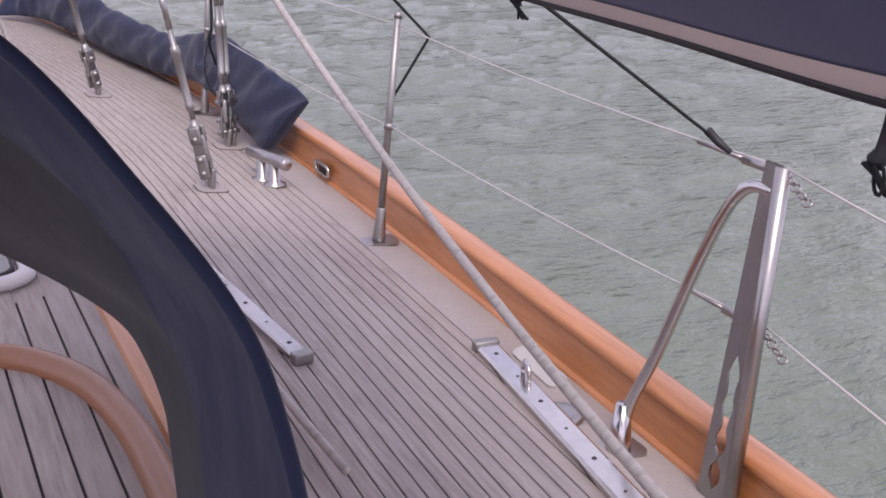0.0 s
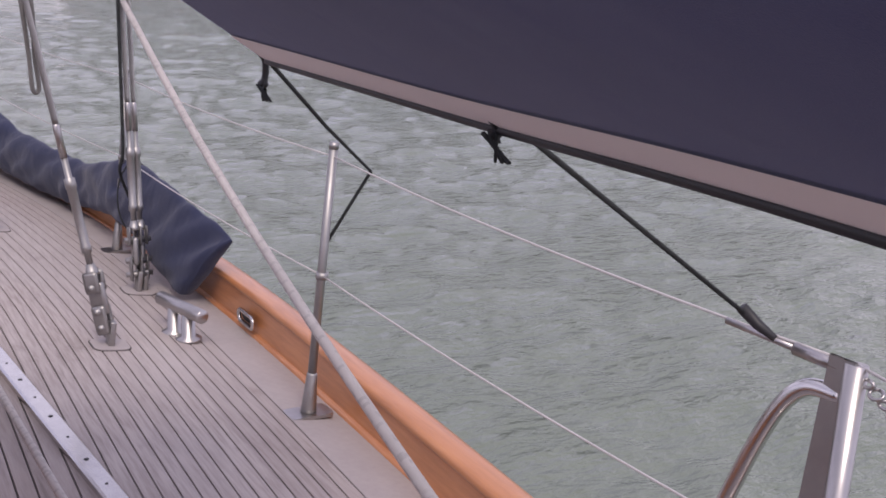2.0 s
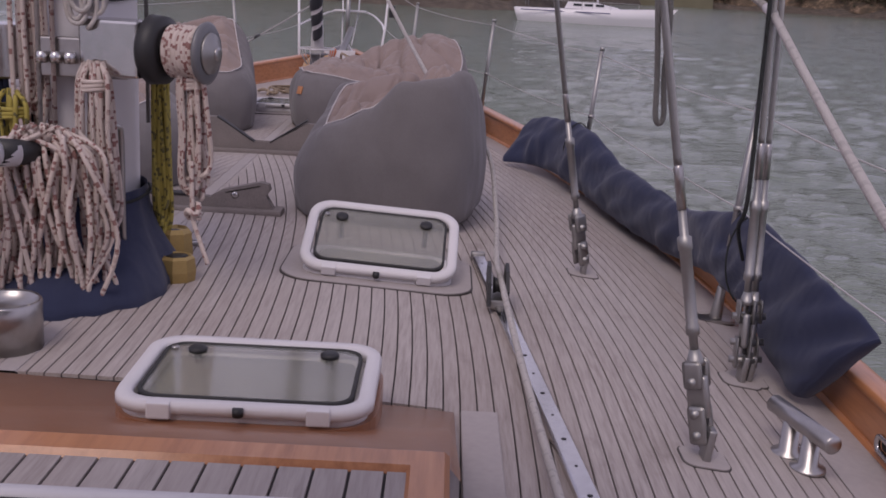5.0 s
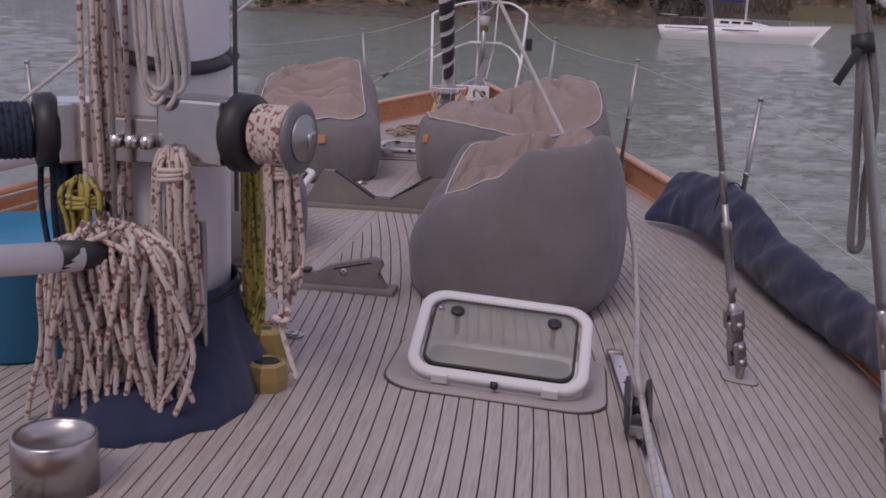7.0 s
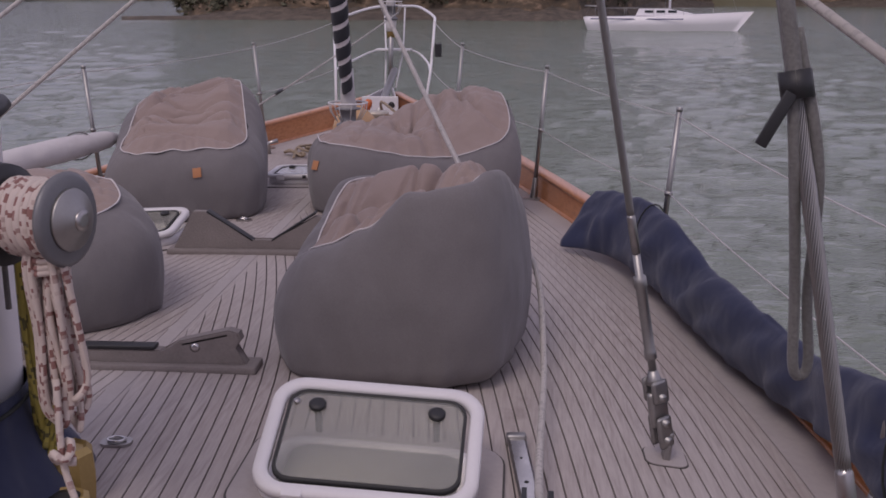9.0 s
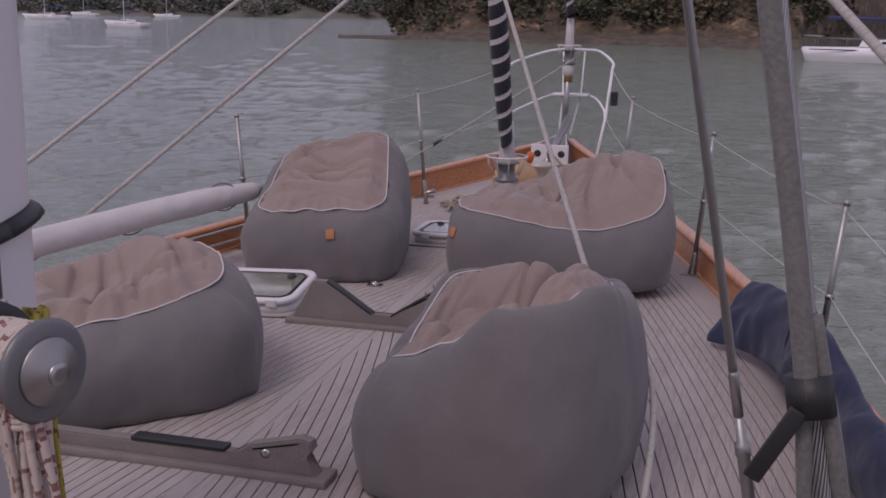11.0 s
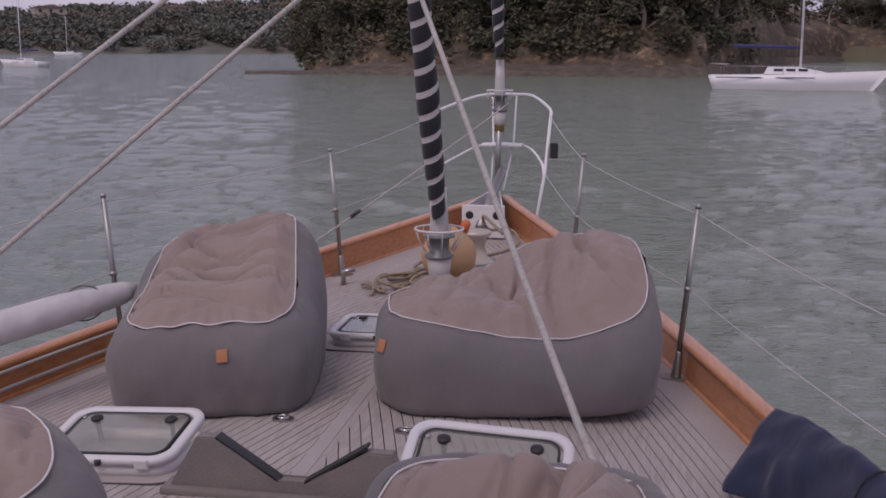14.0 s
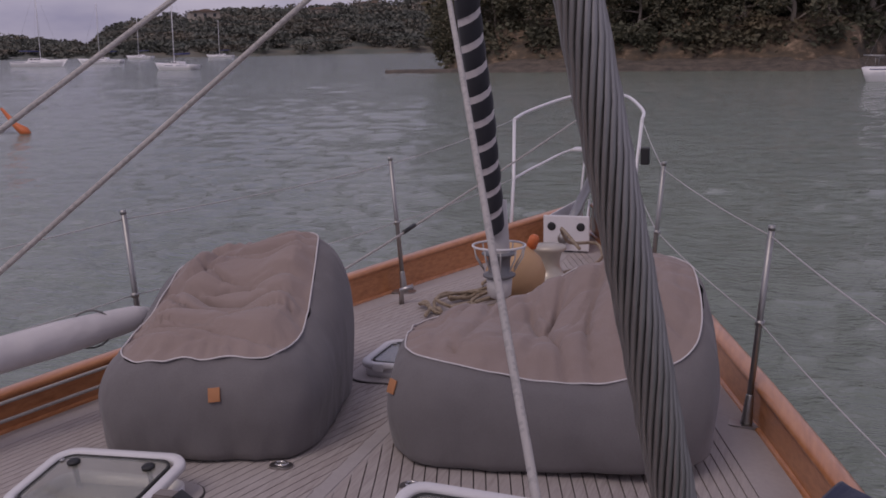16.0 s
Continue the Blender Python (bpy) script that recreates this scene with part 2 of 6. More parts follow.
YELLOWROPE = rope("yellow_braid", (0.52, 0.43, 0.1), (0.12, 0.11, 0.05))
BLUEROPE = rope("dark_blue_braid", (0.03, 0.045, 0.09), (0.01, 0.012, 0.02))
GREYROPE = cloth("grey_braid", (0.06, 0.058, 0.055), (0.23, 0.225, 0.215), 170.0, wrinkle=0.2, bump=0.6)
TANROPE = rope("tan_mooring_rope", (0.42, 0.33, 0.24), (0.3, 0.23, 0.16))
BLACKROPE = rope("black_shock_cord", (0.03, 0.035, 0.035), (0.015, 0.015, 0.015))
BRASS = simple("aged_brass_bronze", (0.42, 0.3, 0.12), 0.45, 0.6, vary=0.3)
ORANGE = simple("orange_buoy_plastic", (0.62, 0.16, 0.05), 0.5)
BUFF = simple("buff_plastic_float", (0.52, 0.32, 0.17), 0.55)
LIFEWIRE = simple("grey_lifeline_wire", (0.5, 0.48, 0.47), 0.5)
BLUEBIN = simple("blue_plastic", (0.02, 0.2, 0.36), 0.5)


# ---------------------------------------------------------------- builders
def mesh_of(bm, name, smooth=True):
    me = bpy.data.meshes.new(name)
    bmesh.ops.recalc_face_normals(bm, faces=bm.faces)
    bm.to_mesh(me)
    bm.free()
    if smooth:
        for p in me.polygons:
            p.use_smooth = True
    return me


def part(name, bm, material, parent=None, label="", smooth=True):
    """One mesh object under a thing or a part."""
    ob = new(name, mesh_of(bm, name, smooth))
    ob.data.materials.append(material)
    if parent is not None:
        ob.parent = parent
        ob.matrix_parent_inverse = parent.matrix_world.inverted()
    if label:
        ob["label"] = label
    return ob


def thing(name, label, category, at=(0, 0, 0), group="", kind=""):
    ob = new(name)
    ob.location = at
    bpy.context.view_layer.update()
    return tagged(ob, label, category, group, kind)


def box(bm, x0, x1, y0, y1, z0, z1, bevel=0.0, m=None):
    r = bmesh.ops.create_cube(bm, size=1.0, matrix=Matrix.Translation(((x0 + x1) / 2, (y0 + y1) / 2, (z0 + z1) / 2)) @ Matrix.Diagonal((x1 - x0, y1 - y0, z1 - z0, 1)))
    vs = r["verts"]
    if bevel:
        es = list({e for v in vs for e in v.link_edges})
        g = bmesh.ops.bevel(bm, geom=es, offset=bevel, segments=2, affect="EDGES", profile=0.6)
        vs = list({v for f in g["faces"] for v in f.verts} | {v for v in vs if v.is_valid})
    if m is not None:
        bmesh.ops.transform(bm, matrix=m, verts=vs)
    return bm


def smooth_line(pts, n=8):
    """A Catmull-Rom line through points."""
    p = [Vector(q) for q in pts]
    p = [2 * p[0] - p[1]] + p + [2 * p[-1] - p[-2]]
    out = []
    for i in range(1, len(p) - 2):
        a, b, c, d = p[i - 1 : i + 3]
        for k in range(n):
            t = k / n
            out.append(0.5 * ((2 * b) + (c - a) * t + (2 * a - 5 * b + 4 * c - d) * t * t + (3 * b - a - 3 * c + d) * t**3))
    return out + [p[-2]]


def tube(bm, pts, r, sides=8, cap=True, squash=1.0, u0=0.0):
    """A tube along a line of points; r is one radius or one for each point. UV: length and turn."""
    pts = [Vector(p) for p in pts]
    rs = r if isinstance(r, (list, tuple)) else [r] * len(pts)
    uv = bm.loops.layers.uv.verify()
    rings, run, d0 = [], [u0], (pts[1] - pts[0]).normalized()
    side = d0.orthogonal().normalized()
    for i, p in enumerate(pts):
        d = (pts[min(i + 1, len(pts) - 1)] - pts[max(i - 1, 0)])
        d = d.normalized() if d.length > 1e-9 else d0
        side = (side - d * side.dot(d))
        side = side.normalized() if side.length > 1e-6 else d.orthogonal().normalized()
        up = d.cross(side)
        if i:
            run.append(run[-1] + (p - pts[i - 1]).length)
        rings.append([bm.verts.new(p + rs[i] * (math.cos(a) * side + squash * math.sin(a) * up)) for a in (2 * math.pi * k / sides for k in range(sides))])
    for i in range(len(rings) - 1):
        for k in range(sides):
            j = (k + 1) % sides
            f = bm.faces.new((rings[i][k], rings[i][j], rings[i + 1][j], rings[i + 1][k]))
            for loop, (u, w) in zip(f.loops, ((run[i], k / sides), (run[i], (k + 1) / sides), (run[i + 1], (k + 1) / sides), (run[i + 1], k / sides))):
                loop[uv].uv = (u, w)
    if cap:
        bm.faces.new(rings[0][::-1])
        bm.faces.new(rings[-1])
    return bm


def rod(a, b, r, sides=10, r2=None):
    return tube(bmesh.new(), [a, b], [r, r if r2 is None else r2], sides)


def lathe(bm, profile, m=None, n=28, cap=True):
    """A turned body from (radius, height) pairs, round z."""
    m = m or Matrix()
    rings = [[bm.verts.new(m @ Vector((r * math.cos(2 * math.pi * k / n), r * math.sin(2 * math.pi * k / n), z))) for k in range(n)] for r, z in profile]
    for a, b in zip(rings, rings[1:]):
        for k in range(n):
            bm.faces.new((a[k], a[(k + 1) % n], b[(k + 1) % n], b[k]))
    if cap:
        bm.faces.new(rings[0][::-1])
        bm.faces.new(rings[-1])
    return bm


def grid(bm, nu, nv, fn, close_u=False):
    """A sheet of nu x nv points, fn(u, v) with u and v from 0 to 1."""
    uv = bm.loops.layers.uv.verify()
    vs = [[bm.verts.new(fn(i / (nu if close_u else nu - 1), j / (nv - 1))) for j in range(nv)] for i in range(nu)]
    for i in range(nu if close_u else nu - 1):
        for j in range(nv - 1):
            f = bm.faces.new((vs[i][j], vs[(i + 1) % nu][j], vs[(i + 1) % nu][j + 1], vs[i][j + 1]))
            for loop, (a, b) in zip(f.loops, ((i, j), (i + 1, j), (i + 1, j + 1), (i, j + 1))):
                loop[uv].uv = (a / nu, b / nv)
    return vs


def extrude_outline(bm, outline, depth, m=None, bevel=0.0):
    """A plate from an outline of (x, z) points, with thickness along y."""
    m = m or Matrix()
    a = [bm.verts.new(m @ Vector((x, 0, z))) for x, z in outline]
    b = [bm.verts.new(m @ Vector((x, depth, z))) for x, z in outline]
    n = len(a)
    bm.faces.new(a[::-1])
    bm.faces.new(b)
    es = []
    for k in range(n):
        bm.faces.new((a[k], a[(k + 1) % n], b[(k + 1) % n], b[k]))
    if bevel:
        es = [e for e in bm.edges if e.verts[0] in a and e.verts[1] in a or e.verts[0] in b and e.verts[1] in b]
        bmesh.ops.bevel(bm, geom=es, offset=bevel, segments=2, affect="EDGES")
    return bm


def rounded(w, d, r, n=7):
    """Outline of a rounded rectangle, w wide and d deep, about its middle."""
    out = []
    for cx, cy, a0 in ((w / 2 - r, d / 2 - r, 0), (-w / 2 + r, d / 2 - r, 90), (-w / 2 + r, -d / 2 + r, 180), (w / 2 - r, -d / 2 + r, 270)):
        out += [(cx + r * math.cos(radians(a0 + 90 * k / n)), cy + r * math.sin(radians(a0 + 90 * k / n))) for k in range(n + 1)]
    return out


def ring_frame(bm, outer, inner, z0, z1, m=None, lip=0.006):
    """A frame between two outlines, from z0 up to z1, with softened upper edges."""
    m = m or Matrix()
    n = len(outer)
    mid = lambda p, q, f: (p[0] + (q[0] - p[0]) * f, p[1] + (q[1] - p[1]) * f)
    loops = [[(p, z0) for p in outer], [(p, z1 - lip) for p in outer], [(mid(p, q, 0.12), z1) for p, q in zip(outer, inner)],
             [(mid(p, q, 0.85), z1) for p, q in zip(outer, inner)], [(q, z1 - lip) for q in inner], [(q, z0) for q in inner]]
    vs = [[bm.verts.new(m @ Vector((p[0], p[1], z))) for p, z in l] for l in loops]
    vs.append(vs[0])
    for a, b in zip(vs, vs[1:]):
        for k in range(n):
            bm.faces.new((a[k], a[(k + 1) % n], b[(k + 1) % n], b[k]))
    return bm


def slab(bm, outline, z0, z1, m=None):
    m = m or Matrix()
    a = [bm.verts.new(m @ Vector((x, y, z0))) for x, y in outline]
    b = [bm.verts.new(m @ Vector((x, y, z1))) for x, y in outline]
    n = len(a)
    bm.faces.new(a[::-1])
    bm.faces.new(b)
    for k in range(n):
        bm.faces.new((a[k], a[(k + 1) % n], b[(k + 1) % n], b[k]))
    return bm


# ---------------------------------------------------------------- hull form
HULL = [(-4, 2.2), (-2, 2.4), (0, 2.54), (2, 2.64), (4, 2.71), (5.5, 2.71), (7, 2.6), (8, 2.44), (9, 2.22), (10, 1.95), (11, 1.64), (12, 1.31), (13, 0.97), (14, 0.6), (15, 0.21), (15.5, 0.03)]
HY, HX = [p[0] for p in HULL], [p[1] for p in HULL]
LINE = smooth_line([(x, y, 0) for y, x in HULL], 10)
LY, LX = [p.y for p in LINE], [p.x for p in LINE]
BOW = 15.5
WATER = -1.35


def half(y):
    """Half the deck's width at y."""
    return float(np.interp(y, LY, LX))


def deck(x, y):
    return 0.14 - 0.03 * x * x + 0.0006 * max(0.0, y - 6) ** 2


def rail_top(y):
    return 0.1 + 0.175 * max(0.0, (y - 6.5) / 4.5) ** 1.1 if y < 11 else 0.275 + 0.04 * (y - 11)


# ---------------------------------------------------------------- sea and shore
def sheet(bm, x0, x1, y0, y1, nx, ny, z):
    grid(bm, nx, ny, lambda u, v: Vector((x0 + (x1 - x0) * u, y0 + (y1 - y0) * v, z)))
    return bm


SEA_A0, SEA_A1, SEA_NA, SEA_NR = radians(-56), radians(76), 820, 560


def swell(x, y, cell):
    """Wind ripples: the finer ones fade where the sheet is too coarse to carry them."""
    z = 0.0
    for wave, ox, steep in ((0.28, 5.0, 0.085), (0.48, 0.0, 0.085), (0.85, 17.0, 0.055), (1.6, 29.0, 0.025), (3.0, 40.0, 0.012), (6.0, 73.0, 0.006)):
        fade = min(1.0, max(0.0, (wave / cell - 1.7) / 1.6))
        if fade > 0:
            z += fade * wave * steep * noise.noise(Vector((0.8 * x / wave + 0.3 * y / wave + ox, y / wave - 0.2 * x / wave, ox)))
    return z


verts, faces = [], []
for j in range(SEA_NR + 1):
    r = 1.5 * (420 / 1.5) ** (j / SEA_NR)
    cell = max(r * (SEA_A1 - SEA_A0) / SEA_NA, r * 0.01 * 0.5)
    for i in range(SEA_NA + 1):
        a = SEA_A0 + (SEA_A1 - SEA_A0) * i / SEA_NA
        x, y = 1.4 + r * math.sin(a), 0.5 + r * math.cos(a)
        verts.append((x, y, WATER + swell(x, y, cell)))
for j in range(SEA_NR):
    for i in range(SEA_NA):
        k = j * (SEA_NA + 1) + i
        faces.append((k, k + SEA_NA + 1, k + SEA_NA + 2, k + 1))
sea_me = bpy.data.meshes.new("water")
sea_me.from_pydata(verts, [], faces)
sea_me.materials.append(SEA)
for p in sea_me.polygons:
    p.use_smooth = True
tagged(new("water", sea_me), "grey-green rippled sea water under an overcast sky", "water", kind="structure")
sea_bm = bmesh.new()
lathe(sea_bm, [(0.01, 0), (30, 0), (120, 0), (500, 0), (2500, 0)], Matrix.Translation((0, 5, WATER - 0.28)), 48, cap=False)
tagged(part("water_beyond", sea_bm, SEA), "open grey water reaching to the horizon", "water", kind="structure")

# ---------------------------------------------------------------- the yacht's hull and deck
YS = [-4 + 0.25 * k for k in range(79)]
YS = [y for y in YS if y < 15.4] + [15.5]
hull = thing("yacht_hull", "white sailing yacht hull with weathered teak deck", "hull", kind="structure")
bm = bmesh.new()
for s in (1, -1):
    rows = []
    for y in YS:
        h = half(y) + 0.1
        rows.append([bm.verts.new((s * h, y, rail_top(y) - 0.02)), bm.verts.new((s * (h - 0.01), y, deck(h, y) - 0.12)), bm.verts.new((s * h * 0.93, y - 0.1, WATER + 0.5)), bm.verts.new((s * h * 0.7, y - 0.3, WATER - 0.4))])
    for a, b in zip(rows, rows[1:]):
        for k in range(3):
            bm.faces.new((a[k], a[k + 1], b[k + 1], b[k]))
part("topsides", bm, WHITE, hull)
bm = bmesh.new()
grid(bm, len(YS), 13, lambda u, v: Vector(((2 * v - 1) * (half(YS[round(u * (len(YS) - 1))]) + 0.06), YS[round(u * (len(YS) - 1))], deck((2 * v - 1) * half(YS[round(u * (len(YS) - 1))]), YS[round(u * (len(YS) - 1))]) - 0.012)))
deck_ob = tagged(part("deck", bm, CAULK), "weathered grey teak planked deck with black caulking", "deck", kind="structure")

# bulwark: an upright varnished board with a rounded cap, both sides
for s, nm in ((1, "bulwark_starboard"), (-1, "bulwark_port")):
    wall = thing(nm, "varnished orange-brown wooden bulwark along the deck edge", "bulwark", kind="structure")
    bm, cap, foot = bmesh.new(), bmesh.new(), bmesh.new()
    prof_w = lambda h, d, t: [(h, d - 0.03), (h + 0.008, (d + t) / 2), (h + 0.012, t - 0.02)]
    prof_o = lambda h, d, t: [(h + 0.08, t - 0.02), (h + 0.088, (d + t) / 2), (h + 0.095, d - 0.1)]
    prof_c = lambda h, d, t: [(h + 0.012, t - 0.036), (h + 0.002, t - 0.034), (h - 0.004, t - 0.02), (h + 0.0, t - 0.006), (h + 0.016, t + 0.001), (h + 0.05, t + 0.003), (h + 0.082, t + 0.0), (h + 0.098, t - 0.008), (h + 0.1, t - 0.022), (h + 0.09, t - 0.036)]
    prof_f = lambda h, d, t: [(h - 0.016, d - 0.01), (h - 0.016, d + 0.006), (h - 0.01, d + 0.014), (h + 0.004, d + 0.018)]
    for b, pf in ((bm, prof_w), (bm, prof_o), (cap, prof_c), (foot, prof_f)):
        rows = [[b.verts.new((s * x, y, z)) for x, z in pf(half(y), deck(half(y), y), rail_top(y))] for y in YS]
        for r0, r1 in zip(rows, rows[1:]):
            for k in range(len(r0) - 1):
                b.faces.new((r0[k], r0[k + 1], r1[k + 1], r1[k]))
    part("board", bm, VARNISH, wall)
    part("cap_rail", cap, VARNISH, wall)
    part("foot_moulding", foot, VARNISH, wall)

# ---------------------------------------------------------------- trunk with sloping varnished front
TX, TY = 1.31, 3.95
trunk = thing("cabin_trunk", "low cabin trunk with planked teak top and varnished wooden edges", "cabin trunk", kind="structure")
bm = bmesh.new()
side = [(-TX, -1.5), (TX, -1.5), (TX, TY), (-TX, TY)]
slab(bm, side, 0.0, 0.335)
part("trunk_body", bm, VARNISH, trunk, smooth=False)
# front: slopes down to the deck
bm = bmesh.new()
prof = [(TY - 0.02, 0.345), (TY + 0.05, 0.34), (TY + 0.5, 0.2), (TY + 0.89, 0.09), (TY + 0.91, 0.0)]
xs = [-1.345, -1.32, -1.2, 0, 1.2, 1.32, 1.345]
rows = [[bm.verts.new((x, y, max((z if abs(x) < 1.33 else z - 0.03), deck(x, y) + 0.006) if z > 0 else 0.0)) for y, z in prof] for x in xs]
for a, b in zip(rows, rows[1:]):
    for k in range(len(prof) - 1):
        bm.faces.new((a[k], a[k + 1], b[k + 1], b[k]))
for end in (rows[0], rows[-1]):
    bm.faces.new(end)
part("sloping_front", bm, MAHOGANY, trunk, "worn mahogany front slope")
bm = bmesh.new()
ring_frame(bm, [(TX + 0.01, TY + 0.01), (-TX - 0.01, TY + 0.01), (-TX - 0.01, -1.5), (TX + 0.01, -1.5)], [(TX - 0.085, TY - 0.085), (-TX + 0.085, TY - 0.085), (-TX + 0.085, -1.4), (TX - 0.085, -1.4)], 0.33, 0.372, lip=0.015)
part("edge_frame", bm, VARNISH, trunk, smooth=False)
bm = bmesh.new()
slab(bm, [(TX - 0.08, TY - 0.08), (-TX + 0.08, TY - 0.08), (-TX + 0.08, -1.4), (TX - 0.08, -1.4)], 0.33, 0.356)
part("top_caulking", bm, CAULK, trunk, smooth=False)
bm = bmesh.new()
run = smooth_line([(-0.5, 2.72, 0.375), (0.5, 2.72, 0.375), (0.88, 2.67, 0.375), (1.08, 2.5, 0.375), (1.17, 2.2, 0.375), (1.18, 1.7, 0.375), (1.18, 0.4, 0.375)], 8)
tube(bm, run, 0.036, 10, squash=0.9)
part("slide_coaming", bm, MAHOGANY, trunk, "rounded varnished coaming round the companionway slide")
bm = bmesh.new()
for s in (1, -1):
    box(bm, min(s * 1.365, s * 1.475), max(s * 1.365, s * 1.475), -1.4, 4.86, 0.05, deck(1.42, 4) + 0.012, 0.004)
tagged(part("margin_board", bm, BOARD, smooth=False), "grey weathered teak margin boards round the cabin trunk", "board", kind="structure")


# ---------------------------------------------------------------- rigging
def stay(name, a, b, r, mat, label, cat="wire", extend=0.0):
    a, b = Vector(a), Vector(b)
    b = b + (b - a).normalized() * extend
    return tagged(part(name, tube(bmesh.new(), [a + (b - a) * (k / 12) for k in range(13)], r, 10), mat), label, cat)


def turnbuckle_shroud(base, top, r, label):
    """A shroud: chainplate in the deck, toggle, bottle screw and wire."""
    base, top = Vector(base), Vector(top)
    base.z = deck(base.x, base.y)
    d = (top - base).normalized()
    th = thing("shroud", label, "shroud", base, group="shrouds")
    at = lambda s: base + d * s
    bm = bmesh.new()
    flat = Matrix.Translation(base) @ pose(0, 0, 0, 0, math.degrees(0.06 * base.x), 0)
    slab(bm, rounded(0.148, 0.148, 0.04), -0.01, 0.002, flat)
    part("caulk_line", bm, CAULK, th, "dark caulking round the pad", smooth=False)
    bm = bmesh.new()
    slab(bm, rounded(0.138, 0.138, 0.036), -0.008, 0.005, flat)
    part("deck_plate", bm, BOARD, th, "teak pad round the chainplate", smooth=False)
    bm = bmesh.new()
    box(bm, -0.012, 0.012, -0.03, 0.03, -0.02, 0.1, 0.006, flat)
    part("chainplate", bm, DULL, th)
    along = Matrix.Translation(base) @ d.to_track_quat("Z", "Y").to_matrix().to_4x4()
    for o in (-0.023, 0.023):
        bm = bmesh.new()
        box(bm, o - 0.007, o + 0.007, -0.027, 0.027, 0.05, 0.165, 0.011, along)
        part("toggle_cheek", bm, DULL, th)
        bm = bmesh.new()
        box(bm, o * 1.1 - 0.007, o * 1.1 + 0.007, -0.029, 0.029, 0.215, 0.3, 0.012, along)
        part("fork_cheek", bm, DULL, th)
    bm = bmesh.new()
    box(bm, -0.015, 0.015, -0.034, 0.034, 0.125, 0.255, 0.014, along)
    part("toggle_body", bm, DULL, th)
    for z in (0.08, 0.145, 0.24):
        part("pin", rod(along @ Vector((-0.046, 0, z)), along @ Vector((0.046, 0, z)), 0.013), DULL, th)
    part("fork_stem", tube(bmesh.new(), [at(q) for q in (0.285, 0.3, 0.33)], [0.03, 0.024, 0.015], 14), DULL, th)
    bm = bmesh.new()
    tube(bm, [at(s) for s in (0.29, 0.37, 0.375, 0.4, 0.405, 0.62, 0.625, 0.66, 0.665, 0.75)], [0.013, 0.013, 0.02, 0.02, 0.0175, 0.0175, 0.021, 0.021, 0.013, 0.012], 14)
    part("bottle_screw", bm, DULL, th)
    bm = bmesh.new()
    tube(bm, [at(s) for s in (0.74, 0.86, 0.87)], [0.014, 0.014, 0.011], 12)
    part("swage", bm, STEEL, th)
    ln = (top - base).length
    bm = bmesh.new()
    e1 = d.orthogonal().normalized()
    e2 = d.cross(e1)
    for k in range(18):
        pts = [at(0.86 + (ln - 0.86) * q / 150) + 0.86 * r * (math.cos(q * 0.62 + k * math.pi / 9) * e1 + math.sin(q * 0.62 + k * math.pi / 9) * e2) for q in range(151)]
        part("strand", tube(bmesh.new(), pts, r * 0.155, 4), DULL, th)
    part("wire", tube(bmesh.new(), [at(0.86), at(ln)], r * 0.8, 8), DULL, th)
    return th


turnbuckle_shroud((1.96, 6.766, 0), (1.043, 6.25, 5), 0.0125, "forward lower shroud of stranded steel wire with bottle screw")
turnbuckle_shroud((2.085, 4.78, 0), (1.25, 5.43, 5), 0.0125, "aft lower shroud of stranded steel wire with bottle screw")
turnbuckle_shroud((2.40, 5.57, 0), (2.45, 6.27, 5), 0.012, "cap shroud of stranded steel wire with bottle screw")
turnbuckle_shroud((2.435, 5.6, 0), (2.5, 6.34, 5), 0.011, "intermediate shroud of steel wire beside the cap shroud")
tagged(part("shroud_tie", tube(bmesh.new(), smooth_line([(2.4, 5.78, 1.7), (2.385, 5.7, 1.0), (2.375, 5.66, 0.62), (2.38, 5.75, 0.5), (2.46, 5.92, 0.34)], 6), 0.008, 6), BLACKROPE), "black cord tied from a shroud down to the canvas bag", "cord")
turnbuckle_shroud((-1.98, 6.75, 0), (-1.03, 6.38, 5), 0.0125, "forward lower shroud of stranded steel wire with bottle screw")
turnbuckle_shroud((-2.11, 4.74, 0), (-1.14, 5.46, 5), 0.0125, "aft lower shroud of stranded steel wire with bottle screw")

# rope made up along the aft lower shroud, tied with a black strap
b0, b1 = Vector((2.085, 4.78, 0.0)), Vector((1.25, 5.43, 5))
on = lambda z, o=(0, 0, 0): b0 + (b1 - b0) * ((z - b0.z) / 5.0) + Vector(o)
tie = thing("hanging_rope", "grey braided rope hung along a shroud with a black strap", "rope", on(1.2))
bm = bmesh.new()
tube(bm, smooth_line([on(z, (-0.006 + 0.004 * math.sin(5 * z), -0.024, 0)) for z in (4.6, 3.5, 2.4, 1.9, 1.6, 1.42)]), 0.0115, 10)
tube(bm, smooth_line([on(1.5, (0.01, -0.02, 0)), on(1.3, (0.02, -0.0, 0)), (1.9, 5.0, 1.1), (1.912, 5.01, 0.985), (1.9, 5.01, 0.96), (1.886, 5.0, 0.985), (1.878, 4.99, 1.1), on(1.3, (-0.015, 0.0, 0)), on(1.5, (0.0, -0.02, 0))]), 0.0085, 8)
part("rope", bm, GREYROPE, tie)
bm = bmesh.new()
tube(bm, [on(1.44, (0.0, -0.012, 0)), on(1.4, (0.0, -0.012, 0))], 0.024, 12)
box(bm, -0.009, 0.009, -0.003, 0.003, -0.085, 0.0, 0.002, Matrix.Translation(on(1.41, (-0.012, -0.032, 0))) @ pose(0, 0, 0, 0, 28, 0))
